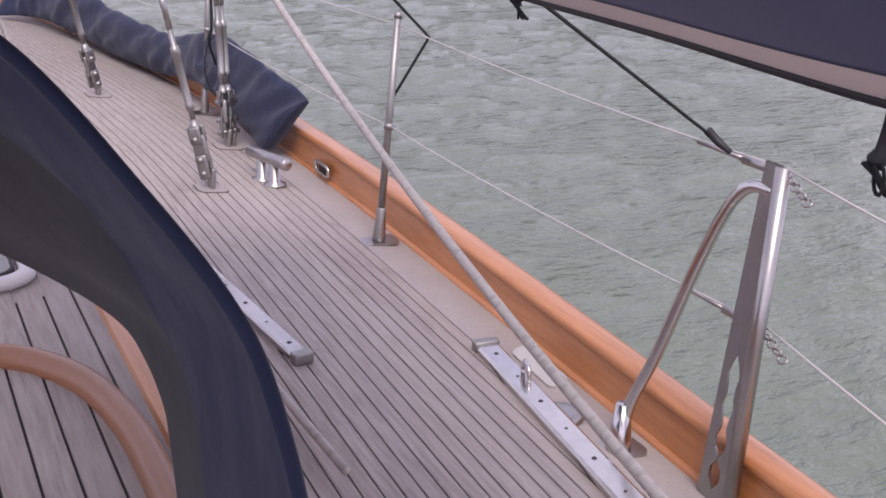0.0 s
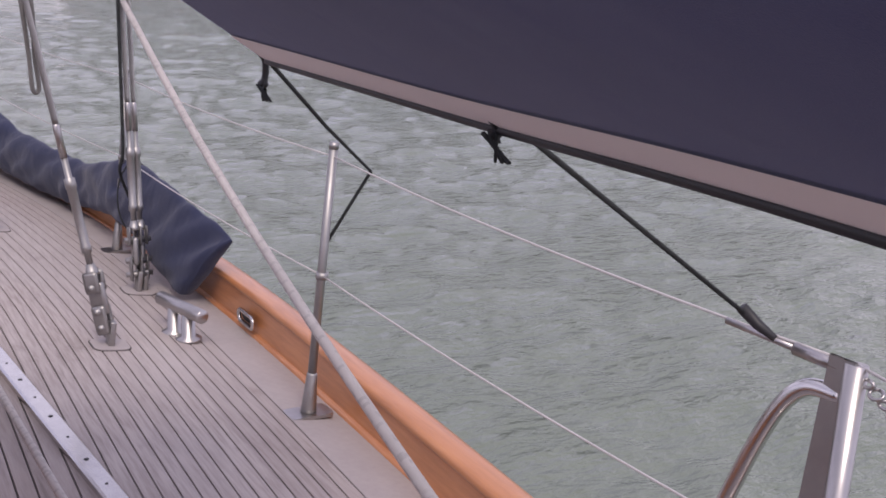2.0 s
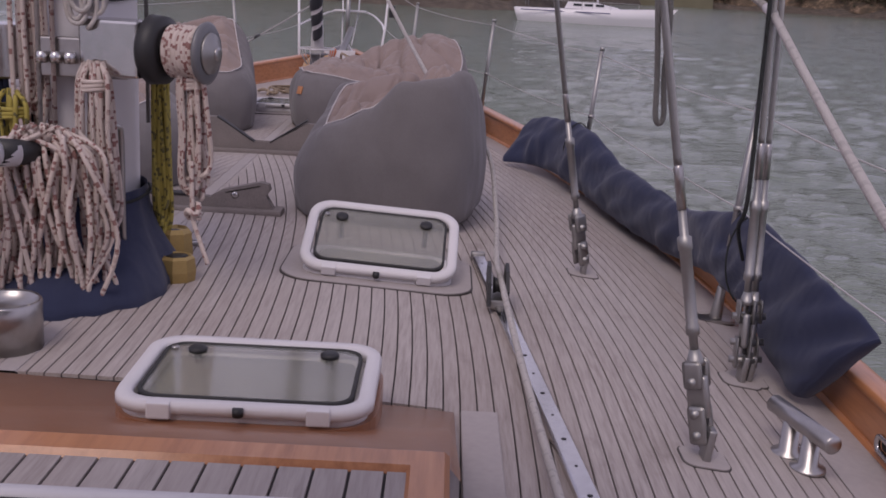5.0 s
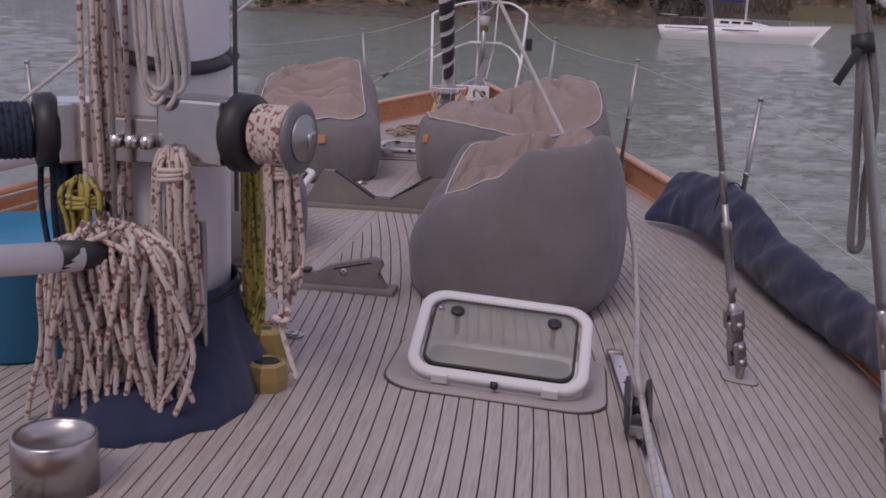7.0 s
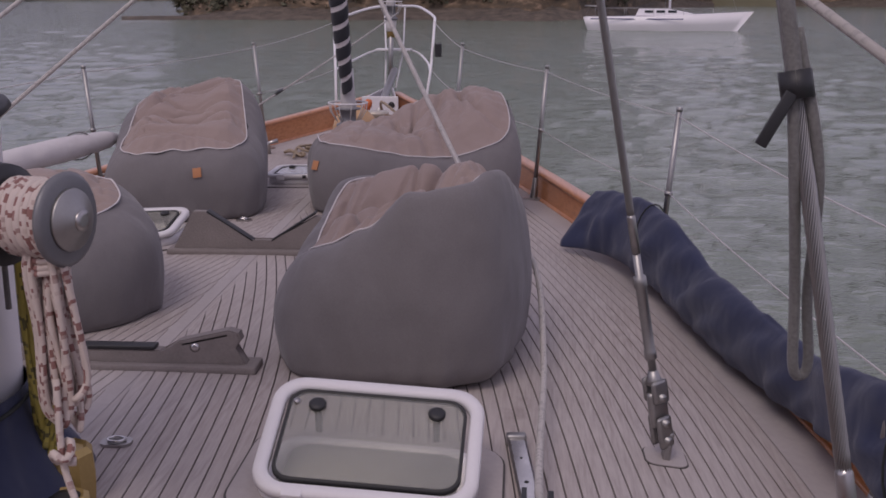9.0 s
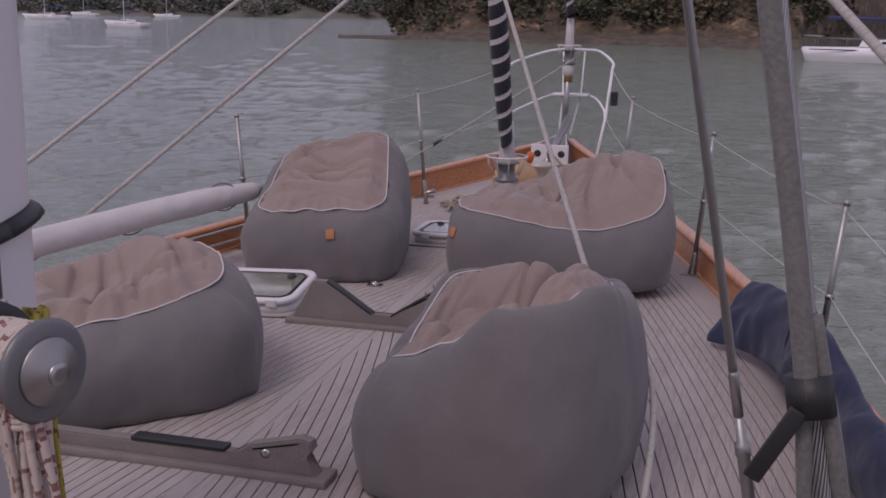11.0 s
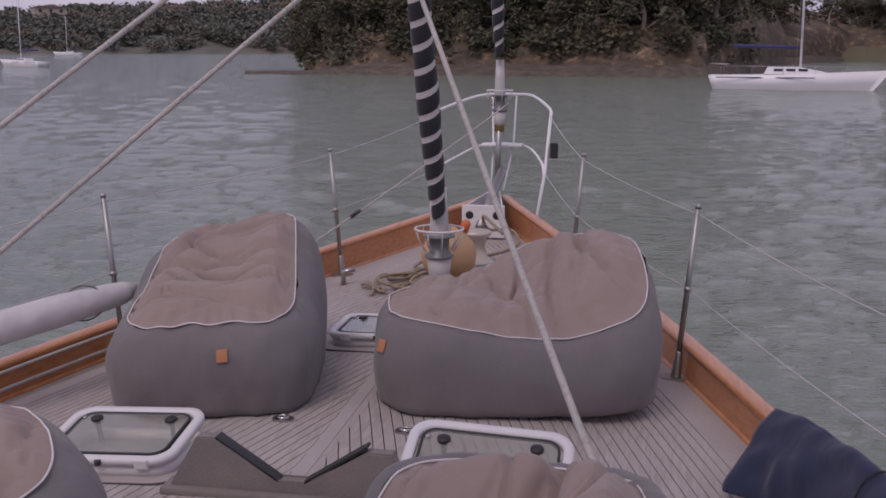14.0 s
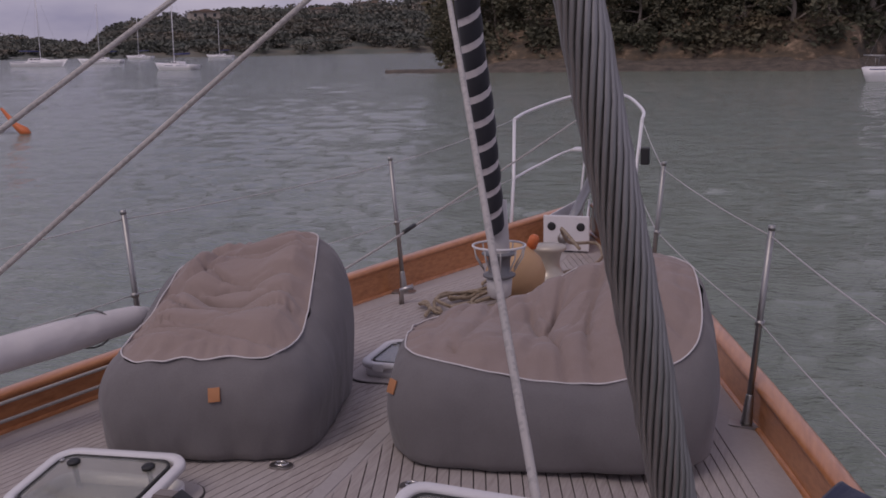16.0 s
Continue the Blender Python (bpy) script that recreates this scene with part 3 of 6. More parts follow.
part("strap", bm, BLACK, tie, "black webbing strap")

# forestays with rolled sails
def striped_sail(name, foot, head, r, label):
    foot, head = Vector(foot), Vector(head)
    d = (head - foot).normalized()
    u, w = d.orthogonal().normalized(), d.cross(d.orthogonal().normalized())
    th = thing(name, label, "furled sail", foot)
    n = 420
    for nm, mat, ph, width in (("rolled_cover", SAILCOVER, 0.0, 0.72), ("edge_stripe", PIPING, 0.72, 0.28)):
        bm = bmesh.new()
        length = (head - foot).length
        pitch = 0.155
        prev = None
        for k in range(n):
            s0 = length * k / (n - 1)
            rr = r * min(1.0, 0.55 + s0 * 0.9) * (1 + 0.05 * math.sin(s0 * 9))
            a = 2 * math.pi * (s0 / pitch)
            row = []
            for q in range(5):
                f = ph + width * q / 4
                s = s0 + pitch * (f - 0.5)
                rad = rr + (0.004 if q in (1, 2, 3) and ph == 0 else 0.0)
                row.append(bm.verts.new(foot + d * max(0.0, s) + rad * (math.cos(a) * u + math.sin(a) * w)))
            if prev:
                for q in range(4):
                    bm.faces.new((prev[q], prev[q + 1], row[q + 1], row[q]))
            prev = row
        part(nm, bm, mat, th)
    return th


striped_sail("furled_staysail", (0.01, 12.38, 0.72), (-0.1, 10.2, 6.6), 0.07, "rolled headsail with black and white spiral cover")
striped_sail("furled_jib", (0.0, 15.55, 1.75), (-0.02, 14.0, 7.5), 0.062, "rolled headsail with black and white spiral cover at the stem")


def furler(at, r, label):
    """A line drum under an open bell-shaped guard with a bright ring."""
    at = Vector(at)
    th = thing("furling_drum", label, "furler", at, group="headsail furlers")
    for k in range(10):
        a = 2 * math.pi * k / 10
        c = Vector((math.cos(a), math.sin(a), 0))
        part("guard_rod", tube(bmesh.new(), [at + c * r + Vector((0, 0, 0.015)), at + c * r * 0.93 + Vector((0, 0, -0.05)), at + c * r * 0.6 + Vector((0, 0, -0.14))], r * 0.03, 6), LIFEWIRE, th)
    bm = bmesh.new()
    tube(bm, [at + Vector((r * math.cos(a), r * math.sin(a), 0.015)) for a in (k * math.pi / 16 for k in range(33))], r * 0.045, 8, cap=False)
    part("guard_ring", bm, LIDFRAME, th, "pale ring")
    bm = lathe(bmesh.new(), [(r * 0.5, -0.19), (r * 0.62, -0.18), (r * 0.62, -0.165), (r * 0.42, -0.15), (r * 0.42, -0.05), (r * 0.66, -0.04), (r * 0.66, -0.03), (r * 0.3, -0.025)], Matrix.Translation(at))
    part("drum", bm, BELL, th, "dark line drum")
    bm = lathe(bmesh.new(), [(r * 0.3, -0.32), (r * 0.45, -0.3), (r * 0.5, -0.19), (r * 0.3, -0.18)], Matrix.Translation(at))
    part("lower_body", bm, LIFEWIRE, th)
    bm = lathe(bmesh.new(), [(r * 0.3, -0.12), (r * 0.42, -0.04), (r * 0.36, 0.12), (r * 0.3, 0.3)], Matrix.Translation(at))
    part("collar", bm, LIFEWIRE, th)
    return th


furler((0.0, 12.45, 0.62), 0.165, "steel furling drum with ring guard above the foredeck")
f2 = furler((0.0, 15.62, 1.43), 0.125, "steel furling drum with ring guard on the forestay")
part("link_rod", rod((0, 15.64, 1.27), (0, 15.5, 0.55), 0.028, 12), DULL, f2)
part("brass_sleeve", rod((0, 15.64, 1.3), (0, 15.62, 1.05), 0.05, 14), BRASS, f2, "dull brass sleeve")
f1 = thing("deck_float", "buff plastic buoy stowed under a furling drum", "buoy", (-0.02, 12.95, deck(0, 12.7)))
FM = Matrix.Translation((-0.02, 12.95, deck(0, 12.7))) @ Matrix.Diagonal((1.02, 1.02, 1.0, 1))
bm = bmesh.new()
lathe(bm, [(0.05, 0.0), (0.13, 0.03), (0.19, 0.12), (0.2, 0.2), (0.17, 0.29), (0.1, 0.36), (0.04, 0.4)], FM)
part("float_body", bm, BUFF, f1)
bm = bmesh.new()
lathe(bm, [(0.035, 0), (0.035, 0.07), (0.02, 0.09)], Matrix.Translation((0.08, 12.98, deck(0, 12.7) + 0.36)) @ pose(0, 0, 0, 0, 20, 0))
part("lifting_eye", bm, ORANGE, f1, "orange moulded eye")
part("furler_strop", rod((0.0, 12.45, 0.5), (0.0, 12.46, deck(0, 12.4)), 0.02), DULL, f1)

# windlass
wl = thing("anchor_windlass", "steel capstan windlass on the foredeck", "windlass", (0.1, 13.45, deck(0.1, 13.2)))
bm = lathe(bmesh.new(), [(0.16, 0), (0.16, 0.04), (0.12, 0.06), (0.09, 0.1), (0.075, 0.16), (0.09, 0.23), (0.125, 0.26), (0.12, 0.285), (0.03, 0.29)], Matrix.Translation((0.1, 13.45, deck(0.1, 13.2))))
part("capstan_drum", bm, CREAM, wl)
bm = bmesh.new()
lathe(bm, [(0.22, 0), (0.22, 0.03), (0.19, 0.045)], Matrix.Translation((0.1, 13.42, deck(0.1, 13.2) + 0.001)))
part("base", bm, DULL, wl)

# stem fitting and pulpit
sf = thing("stem_fitting", "white-painted steel stem head fitting with lightening holes", "bow fitting", (0, 15.1, 0.2))
for s in (-1, 1):
    bm = bmesh.new()
    extrude_outline(bm, [(0, 0), (0.75, 0.0), (0.95, 0.28), (0.8, 0.31), (0.05, 0.27), (0, 0.22)], 0.012, Matrix.Translation((s * 0.17, 14.6, 0.2)) @ pose(0, 0, 0, 0, 0, 90 + s * 9))
    part("cheek_plate", bm, LIDFRAME, sf, smooth=False)
    for k in (0.2, 0.36):
        bm = bmesh.new()
        lathe(bm, [(0.028, -0.004), (0.028, 0.018)], Matrix.Translation((s * (0.165 - 0.16 * k), 14.6 + k, 0.38)) @ pose(0, 0, 0, 0, 90, 0), 14)
        part("bolt", bm, DULL, sf)
bm = bmesh.new()
box(bm, -0.19, 0.19, 14.56, 14.585, 0.2, 0.49, 0.01)
part("aft_plate", bm, LIDFRAME, sf, smooth=False)
for s in (-1, 1):
    part("lightening_hole", lathe(bmesh.new(), [(0.035, 0.0), (0.035, 0.004), (0.02, 0.005)], Matrix.Translation((s * 0.12, 14.56, 0.4)) @ pose(0, 0, 0, 90, 0, 0), 16), BLACK, sf)
part("anchor_shank", rod((-0.02, 14.5, 0.3), (0.06, 15.4, 0.7), 0.04, 10), DULL, sf, "galvanised anchor shank")

pul = thing("pulpit", "white-painted tubular bow pulpit with two rails", "pulpit", (0, 14.6, 0.4))
bm = tube(bmesh.new(), smooth_line([(0.54, 15.0, 1.235), (0.5, 15.35, 1.29), (0.3, 15.85, 1.38), (0.12, 16.0, 1.39), (-0.12, 16.0, 1.39), (-0.3, 15.85, 1.36), (-0.5, 15.35, 1.28), (-0.54, 15.0, 1.235)], 6), 0.0145, 10)
part("top_rail", bm, WHITE, pul)
bm = tube(bmesh.new(), smooth_line([(0.5, 14.9, 0.72), (0.42, 15.4, 0.8), (0.2, 15.95, 0.89), (-0.2, 15.95, 0.89), (-0.42, 15.4, 0.8), (-0.52, 14.9, 0.74)], 6), 0.012, 10)
part("lower_rail", bm, WHITE, pul)
for s in (-1, 1):
    part("leg", tube(bmesh.new(), [(s * 0.54, 15.0, 1.235), (s * 0.51, 14.85, 0.75), (s * 0.47, 14.6, 0.40)], 0.0145, 10), WHITE, pul)
    part("fore_leg", tube(bmesh.new(), [(s * 0.12, 16.0, 1.39), (s * 0.1, 15.95, 0.89), (s * 0.06, 15.5, 0.5)], 0.009, 10), WHITE, pul)
bm = bmesh.new()
box(bm, -0.2, 0.2, 15.72, 15.96, 0.895, 0.915, 0.006)
part("step", bm, LIDFRAME, pul, smooth=False)
bm = bmesh.new()
box(bm, 0.55, 0.62, 14.85, 14.93, 0.88, 1.02, 0.012)
tagged(part("navigation_light", bm, BLACK, smooth=False), "black bow navigation light on the pulpit leg", "lamp")

# ---------------------------------------------------------------- stanchions and lifelines
def stanchion(x, y, lean=0.08, h=0.95):
    z = deck(x, y)
    s = 1 if x > 0 else -1
    th = thing("stanchion", "stainless steel guardrail stanchion on a deck base", "stanchion", (x, y, z), group="guardrail stanchions")
    bm = bmesh.new()
    slab(bm, rounded(0.16, 0.1, 0.02, 3), z, z + 0.012, Matrix.Translation((x, y, 0)))
    part("base_plate", bm, STEEL, th, smooth=False)
    part("socket", tube(bmesh.new(), [(x, y, z + 0.01), (x + s * lean * 0.03, y, z + 0.03), (x + s * lean * 0.16, y, z + 0.15), (x + s * lean * 0.17, y, z + 0.155)], [0.029, 0.027, 0.019, 0.0165], 14), DULL, th)
    part("tube", rod((x + s * lean * 0.1, y, z + 0.1), (x + s * lean, y, z + h), 0.0155, 12), DULL, th)
    part("top_cap", rod((x + s * lean, y, z + h - 0.01), (x + s * lean * 1.01, y, z + h + 0.012), 0.017, 12), DULL, th)
    bm = bmesh.new()
    tube(bm, [(x + s * lean * 0.55, y, z + h * 0.53 - 0.012), (x + s * lean * 0.57, y, z + h * 0.53 + 0.012)], 0.022, 12)
    part("eye_collar", bm, DULL, th)
    return Vector((x + s * lean * 0.96, y, z + h - 0.035)), Vector((x + s * lean * 0.56, y, z + h * 0.53))


tops = {}
for s in (1, -1):
    for k, (x, y) in enumerate(((2.58, 4.0), (2.5, 6.36), (2.21, 9.09), (1.565, 11.1), (0.86, 13.05))):
        tops[s, k] = stanchion(s * x, y if s > 0 else y - (0.2 if k == 3 else 0.0))

GT = Vector((2.645, 1.865, 0.865))
gate = thing("gate_stanchion", "stainless steel boarding gate stanchion with bent brace", "stanchion", (2.6, 1.87, -0.06))
bm = bmesh.new()
tube(bm, [(2.6, 1.84, -0.06), GT], 0.02, 14)
part("post", bm, STEEL, gate)
bm = bmesh.new()
# flat web beside the post, with lightening holes at its foot
hole_z = [0.02, 0.12, 0.22, 0.31]
zs = [-0.06 + 0.93 * k / 30 for k in range(31)]
rows = []
for z in zs:
    w = 0.05 * (1 - (z + 0.06) / 1.0) + 0.028
    gap = max([0.0] + [max(0.0, 1 - ((z - hz) / 0.042) ** 2) ** 0.5 * 0.022 for hz in hole_z])
    cx = 2.6 + 0.04 * (z + 0.06)
    rows.append((z, w, gap, cx))
for sgn in (-1, 1):
    prev = None
    for z, w, gap, cx in rows:
        mid = 1.87 + w * 0.5 + 0.0
        a, b = (mid + sgn * gap, 1.87 + (w + 0.012 if sgn > 0 else -0.01))
        if abs(b - a) < 0.002:
            b = a + sgn * 0.002
        row = [bm.verts.new((cx - 0.004, a, z)), bm.verts.new((cx + 0.004, a, z)), bm.verts.new((cx + 0.004, b, z)), bm.verts.new((cx - 0.004, b, z))]
        if prev:
            for k in range(4):
                bm.faces.new((prev[k], prev[(k + 1) % 4], row[(k + 1) % 4], row[k]))
        prev = row
part("web_plate", bm, DULL, gate, "flat steel web with lightening holes", smooth=False)
part("brace", tube(bmesh.new(), smooth_line([(2.52, 2.2, -0.04), (2.523, 2.185, 0.1), (2.55, 2.13, 0.27), (2.585, 2.07, 0.51), (2.61, 2.02, 0.68), (2.625, 1.985, 0.76), (2.635, 1.945, 0.797), (2.645, 1.885, 0.8)], 6), 0.0165, 12), CHROME, gate)
part("brace_socket", tube(bmesh.new(), [(2.51, 2.2, -0.05), (2.51, 2.2, -0.03), (2.515, 2.2, 0.1)], [0.038, 0.036, 0.021], 14), CHROME, gate)
bm = bmesh.new()
slab(bm, rounded(0.15, 0.1, 0.02, 3), -0.058, -0.044, Matrix.Translation((2.51, 2.2, 0)))
part("brace_base", bm, STEEL, gate, smooth=False)


def sag(a, b, drop=0.02, n=14):
    a, b = Vector(a), Vector(b)
    return [a + (b - a) * (k / n) - Vector((0, 0, drop * 4 * (k / n) * (1 - k / n))) for k in range(n + 1)]


def lifeline(pairs, r=0.003, label="thin white-covered lifeline wire"):
    th = thing("lifeline", label, "lifeline", pairs[0][0], group="lifelines")
    for a, b in pairs:
        part("span", tube(bmesh.new(), sag(a, b), r, 6), LIFEWIRE, th)
    return th


for s in (1, -1):
    up = [tops[s, k][0] for k in range(5)] + [Vector((s * 0.54, 15.0, 1.235))]
    lo = [tops[s, k][1] for k in range(5)] + [Vector((s * 0.51, 14.85, 0.75))]
    g_up = GT if s > 0 else Vector((-2.64, 1.87, 0.875))
    lifeline(list(zip([g_up] + up, up)))
    lifeline(list(zip([g_up - Vector((0, 0, 0.4))] + lo, lo)))
lifeline([(GT, (2.62, -1.0, 0.6)), (GT - Vector((0.0, 0, 0.4)), (2.6, -1.0, 0.05))], label="white-covered gate lifeline drooping aft")
sh = thing("lifeline_shackle", "steel shackle and swage on the gate post", "shackle", GT)
for z, d in ((0.0, 1), (-0.4, 1)):
    bm = bmesh.new()
    p = GT + Vector((0, 0, z - 0.015))
    tube(bm, [p + Vector((0, 0.03, 0)), p + Vector((0, 0.13, 0))], 0.013, 10)
    tube(bm, [p + Vector((0, 0.13, 0.0)), p + Vector((0.0, 0.3, -0.0))], 0.007, 8)
    for k in range(4):
        c = p + Vector((0, -0.025 - 0.02 * k, -0.01 - 0.012 * k))
        tube(bm, [c + Vector((0.007 * math.cos(a) * (k % 2), 0.013 * math.sin(a), 0.007 * math.cos(a))) for a in (q * math.pi / 6 for q in range(13))], 0.0035, 6)
    part("link_chain", bm, STEEL, sh)

# ---------------------------------------------------------------- sail or gangway bag lashed inside the starboard rail
def sail_bag():
    """A folded canvas bundle: stations give its ridge and its inboard foot, aft to forward."""
    th = thing("canvas_bag", "long navy canvas bag lashed along the guardrail", "bag", (2.5, 7, 0.1))
    ridge = [(2.705, 5.14, 0.285), (2.7, 5.22, 0.31), (2.645, 5.55, 0.37), (2.6, 6.12, 0.435), (2.56, 6.5, 0.4), (2.52, 7.0, 0.3), (2.47, 7.35, 0.295), (2.33, 8.15, 0.33), (2.2, 8.75, 0.45), (2.1, 9.2, 0.45), (2.0, 9.55, 0.42), (1.93, 9.76, 0.385)]
    foot = [(2.6, 5.42, -0.03), (2.58, 5.46, -0.03), (2.57, 5.66, -0.0), (2.575, 6.05, 0.08), (2.55, 6.45, 0.1), (2.56, 6.98, 0.04), (2.5, 7.4, 0.0), (2.31, 8.2, 0.03), (2.2, 8.75, 0.06), (2.08, 9.15, 0.09), (1.9, 9.42, 0.1), (1.72, 9.56, 0.09)]
    thick = [0.05, 0.08, 0.11, 0.12, 0.12, 0.12, 0.14, 0.16, 0.16, 0.15, 0.12, 0.06]
    rl, fl = smooth_line(ridge, 12), smooth_line(foot, 12)
    ks = np.interp(np.linspace(0, len(thick) - 1, len(rl)), range(len(thick)), thick)
    bm = bmesh.new()
    n, prev = 44, None
    for i, (r, f) in enumerate(zip(rl, fl)):
        y = (r.y + f.y) / 2
        row = []
        for k in range(n):
            a = 2 * math.pi * k / n
            along = 0.5 - 0.5 * math.cos(a)
            p = f.lerp(r, along)
            bulge = math.sin(a)
            inboard = bulge > 0
            out = ks[i] * abs(bulge) ** 0.8 * (0.62 if inboard else 0.42) * (1.15 - 0.45 * along)
            dia = y * 3.2 + 3.0 * p.z
            w = 0.6 * noise.noise(Vector((dia * 1.2, p.z * 2.0, 3.0 if inboard else 9.0)))
            w += 0.38 * (1 - 2.6 * abs(noise.noise(Vector((dia * 1.7, p.z * 5.0 - y * 0.8, 5.0)))))
            w += 0.45 * noise.noise(Vector((y * 6.0 + 9.0 * p.z, p.z * 9.0, 1.0)))
            out *= 1 + 0.45 * w
            p.x += -out if inboard else out
            p.z += 0.028 * w * along
            p.x -= 0.012 * w
            row.append(bm.verts.new(p))
        if prev:
            for k in range(n):
                bm.faces.new((prev[k], prev[(k + 1) % n], row[(k + 1) % n], row[k]))
        else:
            bm.faces.new(row[::-1])
        prev = row
    bm.faces.new(prev)
    part("bag_body", bm, NAVY, th)
    for q in (40, 100):
        r, f = rl[q], fl[q]
        loop = [f.lerp(r, 0.5 - 0.54 * math.cos(a)) + Vector((-0.1 * math.sin(a) if math.sin(a) > 0 else -0.08 * math.sin(a), 0, 0)) for a in (k * math.pi / 12 for k in range(25))]
        part("lashing", tube(bmesh.new(), loop, 0.004, 6), BLACKROPE, th, "thin dark lashing")
    return th


sail_bag()

# ---------------------------------------------------------------- deck hardware
def track(a, b, label, width=0.056, stop=True):
    a, b = Vector(a), Vector(b)
    th = thing("genoa_track", label, "track", a, group="sheet tracks")
    d = (b - a).normalized()
    sd = d.cross(Vector((0, 0, 1))).normalized()
    bm = bmesh.new()
    n = 16
    rows = []
    for k in range(n + 1):
        p = a + (b - a) * k / n
        p.z = deck(p.x, p.y)
        rows.append([bm.verts.new(p + sd * o + Vector((0, 0, h))) for o, h in ((-width / 2, 0.0), (-width / 2 * 1.1, 0.026), (-width * 0.42, 0.032), (width * 0.42, 0.032), (width / 2 * 1.1, 0.026), (width / 2, 0.0))])
    for r0, r1 in zip(rows, rows[1:]):
        for k in range(5):
            bm.faces.new((r0[k], r0[k + 1], r1[k + 1], r1[k]))
    bm.faces.new(rows[0])
    bm.faces.new(rows[-1])
    part("rail", bm, CHROME, th, smooth=False)
    ln = (b - a).length
    for k in range(int(ln / 0.17)):
        p = a + d * (0.09 + 0.17 * k)
        hr = 0.0045 if k % 2 else 0.0075
        part("hole", lathe(bmesh.new(), [(hr, 0.0), (hr, 0.0008)], Matrix.Translation((p.x, p.y, deck(p.x, p.y) + 0.0325)), 10), BLACK, th)
    for p, q in ((a, 0.02), (b, -0.02)):
        bm = bmesh.new()
        box(bm, -width * 0.6, width * 0.6, -0.018, 0.018, 0, 0.042, 0.008, Matrix.Translation((p.x, p.y, deck(p.x, p.y))) @ pose(0, 0, 0, 0, 0, math.degrees(math.atan2(-d.x, d.y))))
        part("end_stop", bm, DULL, th, "grey metal end stop")
    return th


track((1.83, 2.91, 0), (1.46, 6.72, 0), "long steel sheet track screwed to the teak deck")
track((2.47, 2.89, 0), (2.28, 1.4, 0), "steel sheet track with dark end stop beside the rail", 0.075)
track((-1.83, 2.91, 0), (-1.46, 6.72, 0), "long steel sheet track screwed to the teak deck")
car = thing("sheet_car", "black sheet lead block on the track with a line through it", "block", (1.52, 6.0, deck(1.52, 6.0)))
cz = deck(1.52, 6.0) + 0.033
bm = bmesh.new()
box(bm, 1.485, 1.555, 5.92, 6.1, cz - 0.02, cz + 0.02, 0.008)
part("slider", bm, DULL, car, smooth=False)
for o in (-0.036, 0.036):
    bm = bmesh.new()
    extrude_outline(bm, [(-0.12, 0.02), (-0.08, 0.0), (0.08, 0.0), (0.12, 0.05), (0.08, 0.115), (0.0, 0.135), (-0.07, 0.1)], 0.014, Matrix.Translation((1.525 + o, 6.0, cz + 0.015)) @ pose(0, 0, 0, 0, o * 400, 90))
    part("cheek", bm, BLACK, car, smooth=False)
bm = lathe(bmesh.new(), [(0.035, -0.018), (0.025, 0.0), (0.035, 0.018)], Matrix.Translation((1.52, 6.0, cz + 0.06)) @ pose(0, 0, 0, 0, 90, 0))
part("sheave", bm, BLACK, car)

sheet_line = tube(bmesh.new(), smooth_line([(1.68, 2.2, 0.11), (1.66, 3.0, 0.1), (1.63, 3.7, 0.1), (1.57, 5.2, 0.115), (1.53, 5.98, 0.19), (1.53, 6.4, 0.17), (1.56, 7.3, 0.2), (1.52, 7.9, 0.42), (1.3, 8.15, 0.6), (1.05, 8.74, 0.911), (0.306, 10.57, 1.97), (-0.438, 12.4, 3.03), (-1.13, 14.1, 4.02)], 8), 0.0125, 10)
tagged(part("jib_sheet", sheet_line, WHITEROPE), "white braided sheet line led forward from the deck block", "rope")
guy = thing("starboard_guy_line", "white braided line led forward and bent round a shroud", "rope", (2.06, 0.2, 0.08))
bend = smooth_line([(2.06, 0.2, 0.08), (2.111, 0.907, 0.168), (2.188, 2.125, 0.335), (2.266, 3.343, 0.577), (2.343, 4.561, 0.894), (2.42, 5.79, 1.285)], 8)
part("aft_span", tube(bmesh.new(), bend, 0.0145, 10), WHITEROPE, guy)
part("fore_span", tube(bmesh.new(), [bend[-1], Vector((1.7, 8.5, 2.26)), Vector((0.99, 11.27, 3.25))], 0.0145, 10), WHITEROPE, guy)
part("seizing", rod((2.418, 5.76, 1.276), (2.41, 5.83, 1.3), 0.018, 10), PIPING, guy, "white seizing at the shroud")
stay("port_line", (-2.911, 7.964, -0.057), (-0.233, 11.592, 3.013), 0.0135, WHITEROPE, "white-covered line slanting up from the port rail", "rope", 3)
stay("port_line", (-2.534, 9.695, 0.164), (0.552, 10.909, 2.894), 0.0135, WHITEROPE, "white-covered line slanting up from the port rail", "rope", 3)


def cleat(x, y, rz, label):
    z = deck(x, y)
    th = thing("deck_cleat", label, "cleat", (x, y, z))
    m = Matrix.Translation((x, y, z)) @ pose(0, 0, 0, 0, 0, rz)
    bm = tube(bmesh.new(), [m @ Vector((0, -0.165, 0.125)), m @ Vector((0, -0.16, 0.125)), m @ Vector((0, 0.16, 0.125)), m @ Vector((0, 0.165, 0.125))], [0.024, 0.029, 0.029, 0.024], 16)
    part("bar", bm, STEEL, th)
    for s in (-1, 1):
        part("post", lathe(bmesh.new(), [(0.055, 0), (0.053, 0.01), (0.03, 0.018), (0.026, 0.11)], m @ Matrix.Translation((0, s * 0.055, 0)), 18), STEEL, th)
    return th


